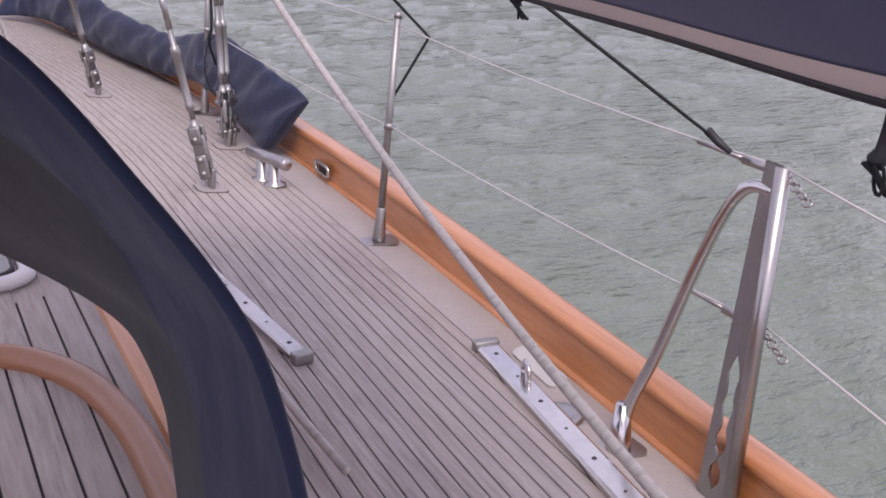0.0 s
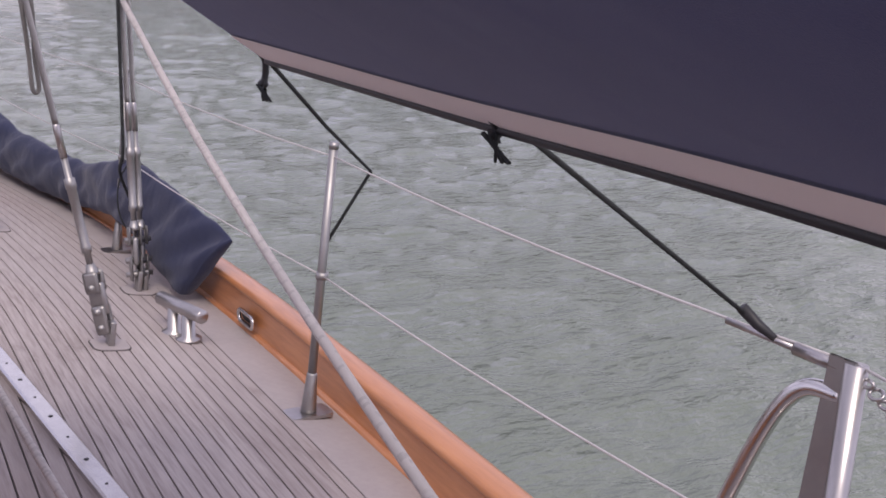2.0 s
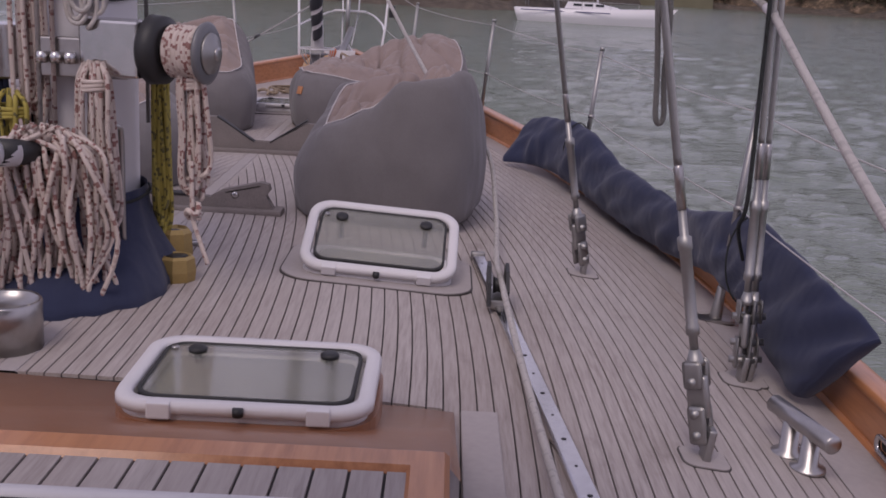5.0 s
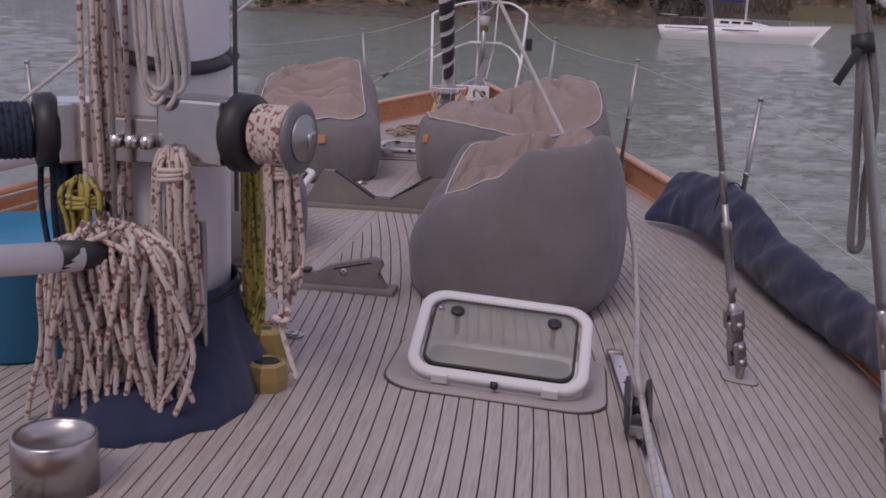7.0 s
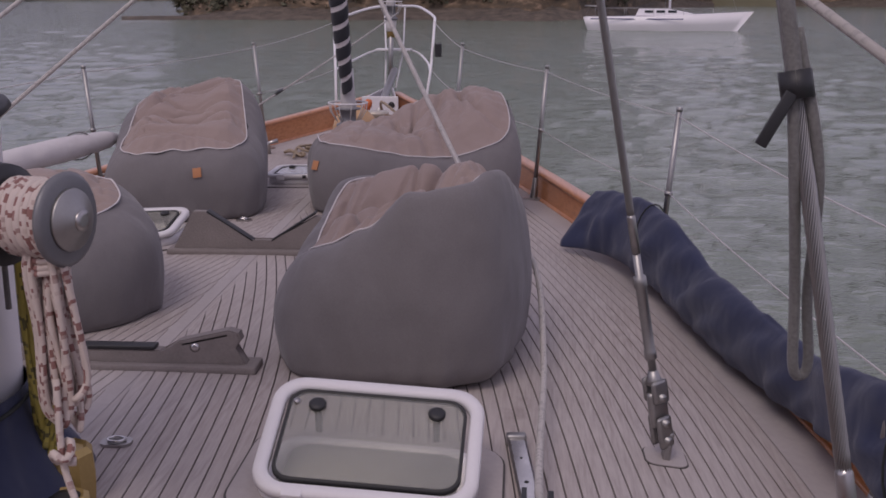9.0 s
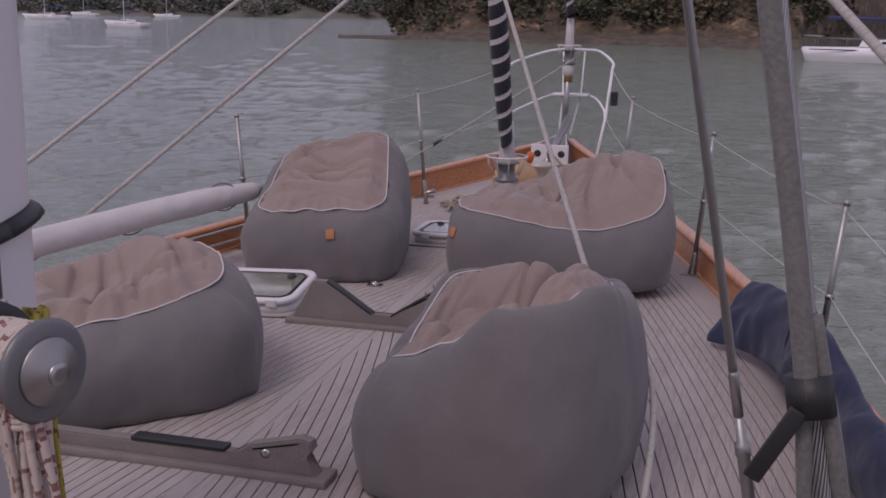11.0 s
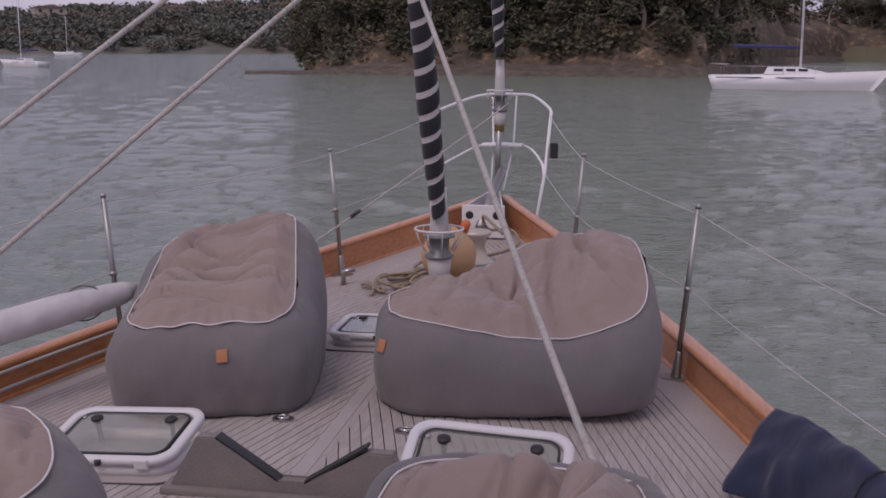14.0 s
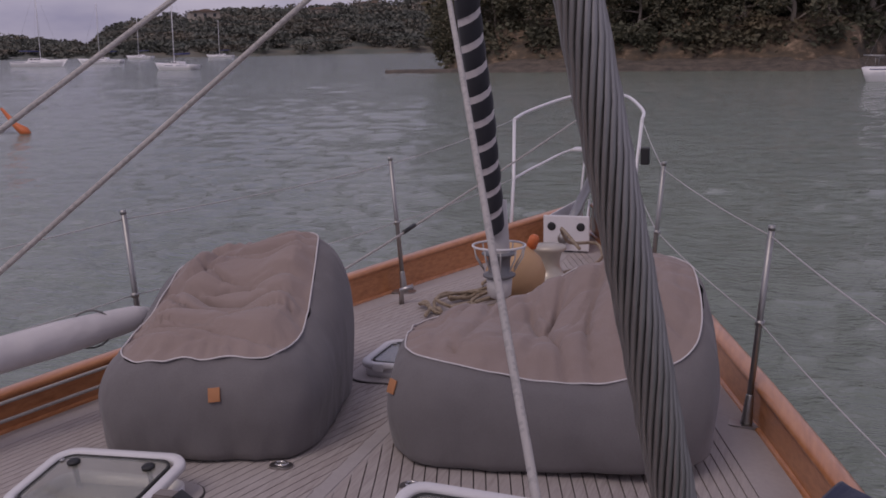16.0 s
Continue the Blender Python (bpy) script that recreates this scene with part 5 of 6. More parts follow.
def coil(name, top, length, width, loops, mat, r, label, seed, lean=(0, 0, 0), depth=0.06):
    """Long hanging loops of rope gathered at the top."""
    rng = random.Random(seed)
    top = Vector(top)
    th = thing(name, label, "rope", top, group="hanging rope coils")
    for k in range(loops):
        f = (k + 0.5) / loops - 0.5
        wd = width * (0.5 + 0.5 * rng.random())
        ln = length * (0.82 + 0.22 * rng.random())
        dy = depth * (rng.random() - 0.5)
        cx = width * 0.55 * f
        pts = [top + Vector((cx * 0.5 + 0.01, dy * 0.3 - 0.015, 0.01)), top + Vector((cx + wd * 0.2, dy - 0.03, -ln * 0.12)), top + Vector((cx + wd * 0.28, dy - 0.02, -ln * 0.5)), top + Vector((cx + wd * 0.3, dy, -ln * 0.86)),
               top + Vector((cx + wd * 0.17, dy - 0.01, -ln * 0.985)), top + Vector((cx - wd * 0.17, dy + 0.01, -ln * 0.985)), top + Vector((cx - wd * 0.3, dy, -ln * 0.86)), top + Vector((cx - wd * 0.28, dy - 0.02, -ln * 0.5)), top + Vector((cx - wd * 0.2, dy - 0.03, -ln * 0.12)), top + Vector((cx * 0.5 - 0.01, dy * 0.3 - 0.015, 0.01))]
        pts = [p + Vector(lean) * ((top.z - p.z) / length) + Vector((rng.uniform(-1, 1), rng.uniform(-1, 1), 0.6 * rng.uniform(-1, 1))) * (0.01 + 0.2 * max(0.0, width - 0.2)) for p in pts]
        part("loop", tube(bmesh.new(), smooth_line(pts, 6), r, 7, cap=False, u0=rng.random() * 3), mat, th)
    bm = bmesh.new()
    for k in range(3):
        tube(bm, [top + Vector(((0.5 * width * 0.5 + 0.012) * math.cos(a), -0.02 + 0.035 * math.sin(a), -0.05 - 0.018 * k + 0.006 * math.sin(a + k))) for a in (q * math.pi / 8 for q in range(17))], r * 0.95, 6)
    part("whipping", bm, mat, th)
    return th


AFT = CY - 0.3
coil("rope_coil", (CX + 0.05, AFT, 0.98), 0.62, 0.15, 13, REDFLECK, 0.0095, "white braided halyard with red flecks coiled on the mast", 1)
coil("rope_coil", (CX - 0.07, AFT - 0.17, 0.74), 0.68, 0.42, 40, REDFLECK, 0.0092, "large coil of white red-flecked rope hung at the mast foot", 2, depth=0.12)
coil("rope_coil", (0.36, 5.76, 1.0), 0.5, 0.11, 8, REDFLECK, 0.0095, "loops of red-flecked rope hanging from the winch", 4)
coil("rope_coil", (CX + 0.19, CY + 0.06, 1.05), 0.75, 0.07, 7, YELLOWROPE, 0.009, "yellow flecked line coiled beside the mast", 5)
coil("rope_coil", (CX + 0.02, AFT, 1.62), 0.5, 0.15, 7, WHITEROPE, 0.0085, "worn white line coiled high on the mast", 6)
coil("rope_coil", (CX - 0.2, AFT + 0.06, 1.75), 1.1, 0.11, 10, REDFLECK, 0.009, "bundle of red-flecked halyards hanging down the mast", 8)
coil("rope_coil", (CX - 0.4, CY - 0.1, 1.05), 0.62, 0.16, 9, BLUEROPE, 0.0105, "dark blue rope coiled on the port winch", 9)
coil("rope_coil", (CX - 0.27, AFT + 0.06, 0.86), 0.35, 0.18, 4, YELLOWROPE, 0.009, "yellow line looped by the mast", 10)
tail = thing("knotted_tail", "red-flecked rope tail with a stopper knot", "rope", (CX + 0.36, CY, 0.45))
bm = tube(bmesh.new(), smooth_line([(0.36, 5.72, 0.65), (0.367, 5.7, 0.5), (0.372, 5.7, 0.43), (0.4, 5.68, 0.36), (0.43, 5.67, 0.28)]), 0.009, 7)
part("tail", bm, REDFLECK, tail)
bm = bmesh.new()
tube(bm, [Vector((0.369 + 0.022 * math.cos(q), 5.7 + 0.022 * math.sin(q), 0.44 + 0.006 * q + 0.012 * math.sin(2 * q))) for q in (k * 0.5 for k in range(18))], 0.011, 7)
part("knot", bm, REDFLECK, tail)
halyards = thing("halyards", "halyard lines running up along the mast", "rope", (CX, CY, 2))
for dx, dy, mat, r in ((0.17, -0.06, GREYROPE, 0.008), (-0.22, -0.2, BLACKROPE, 0.009), (-0.1, -0.3, REDFLECK, 0.009), (-0.16, -0.28, WHITEROPE, 0.009)):
    part("line", rod((CX + dx, CY + dy, 0.75 if dy < 0 else 0.35), (CX + dx * 0.8, CY + dy, 9), r, 7), mat, halyards)
rail = thing("mast_hook_rail", "bent steel halyard hook rail on the mast", "rail", (CX + 0.14, AFT + 0.06, 0.6))
bm = tube(bmesh.new(), smooth_line([(CX + 0.08, AFT + 0.08, 0.72), (CX + 0.085, AFT - 0.0, 0.76), (CX + 0.12, AFT + 0.02, 0.76), (CX + 0.125, AFT + 0.04, 0.7), (CX + 0.125, AFT + 0.04, 0.35), (CX + 0.12, AFT + 0.09, 0.35)], 6), 0.011, 8)
part("bar", bm, STEEL, rail)
bm = bmesh.new()
box(bm, CX - 0.17, CX + 0.16, AFT + 0.02, AFT + 0.1, 0.93, 1.07, 0.006)
part("steel_band", bm, STEEL, rail, smooth=False)
bm = bmesh.new()
for k in range(3):
    lathe(bm, [(0.02, -0.02), (0.022, 0.0), (0.02, 0.02)], Matrix.Translation((CX - 0.14 + 0.05 * k, AFT, 1.0)) @ pose(0, 0, 0, 0, 0, 0), 12)
part("roller", bm, CHROME, rail)
bm = bmesh.new()
tube(bm, [Vector((MX + 0.185 * math.cos(a), MY + 0.275 * math.sin(a), 1.24 + 0.02 * math.sin(a * 2))) for a in (k * math.pi / 18 for k in range(37))], 0.012, 6, squash=2.2)
part("black_strap", bm, BLACK, rail, "black webbing strap round the mast")
for x, y, h in ((0.2, 6.1, 0.17), (0.25, 5.94, 0.1)):
    th = thing("turning_block", "aged bronze turning block at the mast foot", "block", (x, y, deck(x, y)), group="mast foot blocks")
    bm = lathe(bmesh.new(), [(0.07, 0), (0.075, h * 0.4), (0.07, h * 0.9), (0.055, h), (0.045, h * 0.94)], Matrix.Translation((x, y, deck(x, y))), 8)
    part("body", bm, BRASS, th, smooth=False)
    bm = lathe(bmesh.new(), [(0.044, h * 0.9), (0.02, h * 0.905)], Matrix.Translation((x, y, deck(x, y) + 0.006)), 16)
    part("sheave", bm, BLACK, th)
cyl = thing("deck_cylinder", "short brushed steel cylinder vent on deck", "vent", (-0.1, 5.05, 0.14))
bm = lathe(bmesh.new(), [(0.115, 0), (0.115, 0.15), (0.108, 0.158), (0.1, 0.15), (0.095, 0.13)], Matrix.Translation((-0.08, 5.08, 0.14)))
part("drum", bm, STEEL, cyl)
bin_ = thing("blue_bin", "blue plastic tub on deck beside the mast", "tub", (-0.75, 5.9, 0.12))
bm = lathe(bmesh.new(), [(0.22, 0), (0.26, 0.02), (0.3, 0.42), (0.32, 0.44), (0.3, 0.46), (0.27, 0.4)], Matrix.Translation((-0.78, 6.2, 0.12)))
part("tub", bm, BLUEBIN, bin_)
pole = thing("spinnaker_pole", "pale grey alloy pole with black end by the mast", "pole", (-0.3, 5.4, 0.7))
part("tube", rod((-1.6, 3.2, 0.98), (-0.16, 5.42, 0.7), 0.045, 16), MASTPAINT, pole)
part("end_fitting", tube(bmesh.new(), [(-0.2, 5.36, 0.71), (-0.1, 5.52, 0.69)], [0.048, 0.04], 14), BLACK, pole)

boom = thing("stowed_boom", "white-covered boom stowed along the port rail", "boom", (-1.33, 10.6, 0.58))
bm = tube(bmesh.new(), smooth_line([(-3.0, 7.75, 0.22), (-2.2, 9.1, 0.4), (-1.75, 9.9, 0.5), (-1.33, 10.62, 0.57)], 10), [0.085] * 25 + [0.082, 0.078, 0.072, 0.068, 0.06, 0.03], 14)
part("cover", bm, SAILCLOTH, boom, "wrinkled white canvas cover")
for k in range(4):
    c0 = Vector((-2.9, 7.95, 0.25)).lerp(Vector((-1.45, 10.42, 0.555)), 0.25 + 0.24 * k)
    part("lashing", tube(bmesh.new(), [c0 + Vector((0.09 * math.cos(a), 0.05 * math.cos(a) + 0.01 * math.sin(a), 0.092 * math.sin(a))) for a in (q * math.pi / 9 for q in range(19))], 0.005, 6), GREYROPE, boom, "thin grey lashing")

# ---------------------------------------------------------------- awning and spray hood
aw = thing("awning", "navy canvas awning with beige hem over the cockpit", "awning", (1, 1.5, 1.9))
EDGE = smooth_line([(2.09, 3.16, 1.258), (2.0, 2.5, 1.275), (1.945, 1.94, 1.283), (1.885, 1.45, 1.297), (1.835, 0.94, 1.302), (1.74, 0.3, 1.34), (1.66, -1.2, 1.38)], 8)


def awning_pt(u, v, lo, hi):
    k = u * (len(EDGE) - 1)
    i = min(int(k), len(EDGE) - 2)
    p = EDGE[i].lerp(EDGE[i + 1], k - i)
    f = lo + (hi - lo) * v
    return Vector((p.x + (0.1 - p.x) * f, p.y - 0.12 * f, p.z + 1.28 * f - 0.1 * math.sin(math.pi * f) * math.sin(math.pi * u)))


bm = bmesh.new()
grid(bm, 50, 14, lambda u, v: awning_pt(u, v, 0.032, 1.0))
cl = part("canopy", bm, AWNING, aw)
bm = bmesh.new()
grid(bm, 50, 3, lambda u, v: awning_pt(u, v, 0.0, 0.045) + Vector((0.004, 0, -0.006)))
part("hem", bm, HEM, aw, "beige hem band")
bm = bmesh.new()
tube(bm, [p + Vector((0.005, 0, -0.008)) for p in EDGE], 0.008, 6)
part("edge_cord", bm, BLACK, aw, "black edge cord")
for q, ln in ((0, 0.07), (16, 0.02), (32, 0.085)):
    p = EDGE[q]
    st = part("strap", tube(bmesh.new(), smooth_line([p + Vector((-0.03, 0, 0.03)), p + Vector((0.0, 0, 0)), p + Vector((0.006, 0.005, -ln * 0.5)), p + Vector((0.0, 0.01, -ln))], 4), [0.012] + [0.008] * 10 + [0.014, 0.01], 6), BLACK, aw, "black hanging strap")
    bm = bmesh.new()
    for j in range(4):
        tube(bm, [p + Vector((0.012 * math.cos(a + j), 0.018 * math.cos(a), -ln - 0.012 + 0.018 * math.sin(a + 0.5 * j))) for a in (k * math.pi / 6 for k in range(13))], 0.0025, 5)
    part("cord_tangle", bm, BLACKROPE, aw)
ties = thing("awning_ties", "black cords lashing the awning to the lifeline", "cord", (2.7, 4, 0.8))
A0 = tops[1, 0][0]
part("fore_cord", tube(bmesh.new(), [(2.02, 3.1, 1.35), (2.1, 3.17, 1.255), (2.45, 3.6, 1.02), (2.79, 3.98, 0.8), A0 + Vector((-0.02, 0, -0.3))], 0.006, 6), BLACKROPE, ties)
part("aft_cord", tube(bmesh.new(), [EDGE[17], (2.63, 2.1, 0.88)], 0.0042, 6), BLACKROPE, ties)
part("hook", tube(bmesh.new(), [(2.61, 2.1, 0.9), (2.635, 2.08, 0.87), (2.64, 2.04, 0.855)], [0.012, 0.011, 0.007], 8), BLACK, ties)

hood = thing("spray_hood", "navy canvas spray hood edge over the companionway", "spray hood", (1.0, 1.0, 1.2))
OUT = smooth_line([(-1.225, 1.08, 0.36), (-1.2, 1.3, 0.95), (-0.95, 1.5, 1.32), (0, 1.65, 1.52), (0.5, 1.62, 1.5), (0.78, 1.57, 1.42), (0.945, 1.5, 1.32), (1.08, 1.42, 1.14), (1.165, 1.335, 1.0), (1.19, 1.25, 0.9), (1.2, 1.16, 0.72), (1.2, 1.08, 0.36)], 8)
bm = bmesh.new()


def hood_pt(u, v):
    k = u * (len(OUT) - 1)
    i = min(int(k), len(OUT) - 2)
    p = OUT[i].lerp(OUT[i + 1], k - i)
    inn = p + Vector((-0.03 * p.x, 0.45, -0.05 - 0.52 * max(0.0, p.z - 0.72)))
    q = p.lerp(inn, v)
    q.z += 0.012 * math.sin(3 * math.pi * v + 6 * u)
    return q


def hood_split(u):
    """How far the outer cloth reaches before the dark, shade-coloured inside shows."""
    return float(np.interp(u, [0.0, 0.45, 0.62, 0.74, 1.0], [0.7, 0.42, 0.42, 0.75, 0.95]))


grid(bm, 90, 7, lambda u, v: hood_pt(u, v * hood_split(u)))
part("canvas", bm, NAVY, hood)
# near-black sheet standing in for the shade under the hood
bm = bmesh.new()
grid(bm, 90, 6, lambda u, v: hood_pt(u, hood_split(u) + (1.25 - hood_split(u)) * v))
part("shaded_inside", bm, SAILCOVER, hood, "inside of the hood, its shade put into the dark colour")
part("hem_tube", tube(bmesh.new(), OUT, 0.011, 8), NAVY, hood)

# ---------------------------------------------------------------- shores, trees, houses, other boats
def polar(deg, dist):
    """A place by its bearing from the bow (to starboard) and its distance."""
    return Vector((1.4 + dist * math.sin(radians(deg)), 5 + dist * math.cos(radians(deg)), 0))


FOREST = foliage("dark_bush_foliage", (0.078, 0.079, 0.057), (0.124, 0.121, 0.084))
# haze is put into the far leaf colour: paler and greyer than FOREST
FARWOOD = foliage("hazed_distant_foliage", (0.112, 0.12, 0.106), (0.158, 0.163, 0.14))
LAWN = simple("dry_grass_bank", (0.115, 0.105, 0.062), 0.9, vary=0.35, scale=0.25)
BARK = simple("grey_bark", (0.3, 0.25, 0.21), 0.9, vary=0.4)
CLIFF = rock("ochre_clay_cliff", ((0.35, (0.06, 0.05, 0.038)), (0.54, (0.12, 0.085, 0.055)), (0.7, (0.36, 0.25, 0.17))))
SHOREROCK = rock("dark_shore_rock", ((0.3, (0.05, 0.042, 0.035)), (0.6, (0.14, 0.11, 0.085)), (0.8, (0.22, 0.17, 0.12))), 0.9)


def land(name, pts, mat, profile, label, seed, tip=None):
    """A bank along a shoreline of (bearing, distance): profile gives rows of (inland, height)."""
    bm = bmesh.new()
    line = []
    for (d0, r0), (d1, r1) in zip(pts, pts[1:]):
        n = max(2, int(abs(d1 - d0) * 3))
        line += [(d0 + (d1 - d0) * k / n, r0 + (r1 - r0) * k / n) for k in range(n)]
    line.append(pts[-1])
    rows = []
    for i, (d, r) in enumerate(line):
        rr = r * (1 + 0.012 * noise.noise(Vector((d * 0.9, seed, 0))))
        row = []
        for j, (inl, h) in enumerate(profile):
            q = polar(d, rr + inl * (1 + 0.25 * noise.noise(Vector((d * 0.7, j, seed)))))
            q.z = WATER + h * (1 + (0.35 * noise.noise(Vector((d * 0.5, j * 0.7, seed + 3))) if h > 0 else 0))
            if tip is not None and h > 0:
                f = min(1.0, max(0.12, (d - tip) / 3.5))
                q.z = WATER + (q.z - WATER) * f
            row.append(bm.verts.new(q))
        rows.append(row)
    for a, b in zip(rows, rows[1:]):
        for k in range(len(a) - 1):
            bm.faces.new((a[k], a[k + 1], b[k + 1], b[k]))
    return tagged(part(name, bm, mat), label, "shore", kind="structure")


PEN = [(-17.5, 128), (-16, 122), (-13, 119), (-9, 117), (-5, 116), (0, 113), (3, 116), (6, 140), (7, 190), (10, 235), (16, 230), (24, 205), (34, 170), (50, 150)]
FAR = [(-62, 420), (-45, 400), (-38, 430), (-33, 380), (-27, 385), (-20, 390), (-14, 400), (-8, 380)]
land("shore_rocks", PEN, SHOREROCK, [(-3.5, -0.3), (-1.5, 0.35), (0, 0.7), (2.5, 1.2), (4, 1.5)], "dark rocky foreshore below a wooded headland", 1.0, tip=-18.0)
land("rock_spit", [(-20.6, 122), (-19, 121), (-16, 120)], SHOREROCK, [(-2.0, -0.3), (0, 0.28), (2.0, 0.4), (4, -0.3)], "low dark rock spit awash off the headland", 7.0)
land("lawn_bank", [(4.6, 232), (7, 231), (10, 230), (13.5, 226)], LAWN, [(0, -0.2), (3, 1.4), (8, 2.4), (25, 5), (60, 8)], "grassy bank rising behind the beach", 9.0)
land("headland", PEN, CLIFF, [(2.0, 0.8), (3.0, 2.2), (5, 4.2), (9, 5.5), (25, 8), (60, 12)], "wooded headland with bare ochre clay banks", 2.0, tip=-18.0)
def hill(d):
    """How high the far hills stand at a bearing."""
    return float(np.interp(d, [-60, -40, -36.2, -35.6, -34.5, -31, -25, -18, -8], [0.3, 0.4, 0.22, 0.15, 0.55, 0.72, 0.85, 1.0, 1.0]))


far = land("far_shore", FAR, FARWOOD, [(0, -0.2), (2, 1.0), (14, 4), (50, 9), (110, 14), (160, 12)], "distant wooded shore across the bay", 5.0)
for v_ in far.data.vertices:
    b_ = math.degrees(math.atan2(v_.co.x - 1.4, v_.co.y - 5))
    v_.co.z = WATER + (v_.co.z - WATER) * hill(b_)


def leaf_cloud(bm, c, r, n, rng, size):
    """Leaf sprays scattered in a lumpy volume."""
    for _ in range(n):
        d = Vector((rng.gauss(0, 1), rng.gauss(0, 1), rng.gauss(0, 1))).normalized()
        p = c + Vector((d.x * r.x, d.y * r.y, d.z * r.z)) * rng.random() ** 0.4
        s = size * rng.uniform(0.6, 1.4)
        a, b = Vector((rng.gauss(0, 1), rng.gauss(0, 1), rng.gauss(0, 0.5))).normalized(), Vector((rng.gauss(0, 1), rng.gauss(0, 1), rng.gauss(0, 1))).normalized()
        b = (b - a * a.dot(b)).normalized()
        w = a.cross(b) * s * 0.25
        v = [bm.verts.new(p + a * s), bm.verts.new(p + b * s * 0.6 + w), bm.verts.new(p - a * s), bm.verts.new(p - b * s * 0.6 + w)]
        bm.faces.new((v[0], v[1], v[2]))
        bm.faces.new((v[0], v[2], v[3]))


def tree(seed, h, label, leaf=0.26, sprays=2600, droop=0.0):
    rng = random.Random(seed)
    th = thing("tree", label, "tree", group="trees on the headland")
    bm = bmesh.new()
    bend = [Vector((rng.uniform(-0.5, 0.5) * k * 0.35, rng.uniform(-0.5, 0.5) * k * 0.35, h * 0.78 * k / 5)) for k in range(6)]
    tube(bm, smooth_line(bend, 3), [0.26 * h / 10 * (1 - 0.75 * k / 15) for k in range(16)], 7)
    tips = []
    for k in range(8):
        b0_ = bend[1 + k % 5].lerp(bend[min(5, 2 + k % 5)], rng.random())
        a = rng.uniform(0, 2 * math.pi)
        ln = h * rng.uniform(0.2, 0.36)
        tip = b0_ + Vector((math.cos(a) * ln, math.sin(a) * ln, ln * rng.uniform(0.0, 0.7)))
        tube(bm, smooth_line([b0_, b0_.lerp(tip, 0.5) + Vector((0, 0, 0.06 * ln)), tip], 3), [0.1 * h / 10 * (1 - 0.8 * q / 6) for q in range(7)], 5)
        tips.append(tip)
    part("trunk", bm, BARK, th)
    bm = bmesh.new()
    clumps = [(bend[5], h * 0.22)] + [(t, h * rng.uniform(0.13, 0.2)) for t in tips] + [(t.lerp(bend[4], 0.5), h * 0.15) for t in tips]
    for c, r in clumps:
        leaf_cloud(bm, c, Vector((r, r, r * 0.72)), int(sprays / len(clumps)), rng, leaf)
    part("crown", bm, FOREST, th, smooth=False)
    return th


protos = [tree(40 + k, 9 + 1.4 * k, "dark evergreen tree on the headland above the water") for k in range(4)]
rng = random.Random(12)
first = True
spots = []
for (d0, r0), (d1, r1) in zip(PEN, PEN[1:]):
    n = max(2, int(abs(d1 - d0) * (r0 / 120) * 1.0))
    for k in range(n):
        f = (k + rng.random()) / n
        spots.append((d0 + (d1 - d0) * f, r0 + (r1 - r0) * f + rng.uniform(5, 9), rng.uniform(0.65, 1.2), 2.6))
        spots.append((d0 + (d1 - d0) * f + rng.uniform(-0.6, 0.6), r0 + (r1 - r0) * f + rng.uniform(14, 26), rng.uniform(0.95, 1.6), 4.5))
for k, (d, r, s, z) in enumerate(spots):
    if 5.0 < d < 12.5 and (z < 4 or k % 3 == 0) and k > 3:
        continue
    if 4.6 < d < 12.5:
        s *= 0.7
    if d < -14.5:
        s *= 0.45 + 0.55 * max(0.0, (d + 18) / 3.5)
        z *= max(0.2, (d + 18) / 3.5)
    q = polar(d, r)
    m = Matrix.Translation((q.x, q.y, WATER + z)) @ pose(0, 0, 0, 0, 0, rng.uniform(0, 360)) @ Matrix.Diagonal((s, s, s, 1))
    if k < 4:
        protos[k].matrix_basis = m
    else:
        c = copy_thing(protos[k % 4], m)
        c.scale = (s, s, s)

# undergrowth along the banks, and the far woods
bm = bmesh.new()
for (d0, r0), (d1, r1) in zip(PEN, PEN[1:]):
    for k in range(int(abs(d1 - d0) * 8)):
        f = rng.random()
        dd = d0 + (d1 - d0) * f
        if noise.noise(Vector((dd * 0.55, 4.2, 0))) < -0.22 and rng.random() < 0.8:
            continue
        if 5.0 < dd < 12.5:
            continue
        q = polar(dd, r0 + (r1 - r0) * f + rng.uniform(3.0, 8))
        q.z = WATER + rng.uniform(1.7, 4.6) * min(1.0, max(0.35, (dd + 18.5) / 3.5))
        leaf_cloud(bm, q, Vector((rng.uniform(1.2, 2.6), 2.0, rng.uniform(0.8, 2.0))), 70, rng, 0.34)
    for k in range(int(abs(d1 - d0) * 3)):
        f = rng.random()
        q = polar(d0 + (d1 - d0) * f, r0 + (r1 - r0) * f + rng.uniform(24, 36))
        if 5.0 < d0 + (d1 - d0) * f < 12.5:
            continue
        q.z = WATER + rng.uniform(6, 16)
        leaf_cloud(bm, q, Vector((4, 4, 4)), 90, rng, 0.8)
tagged(part("undergrowth", bm, FOREST, smooth=False), "dense dark bush covering the headland banks", "bush", kind="stuff")
bm = bmesh.new()
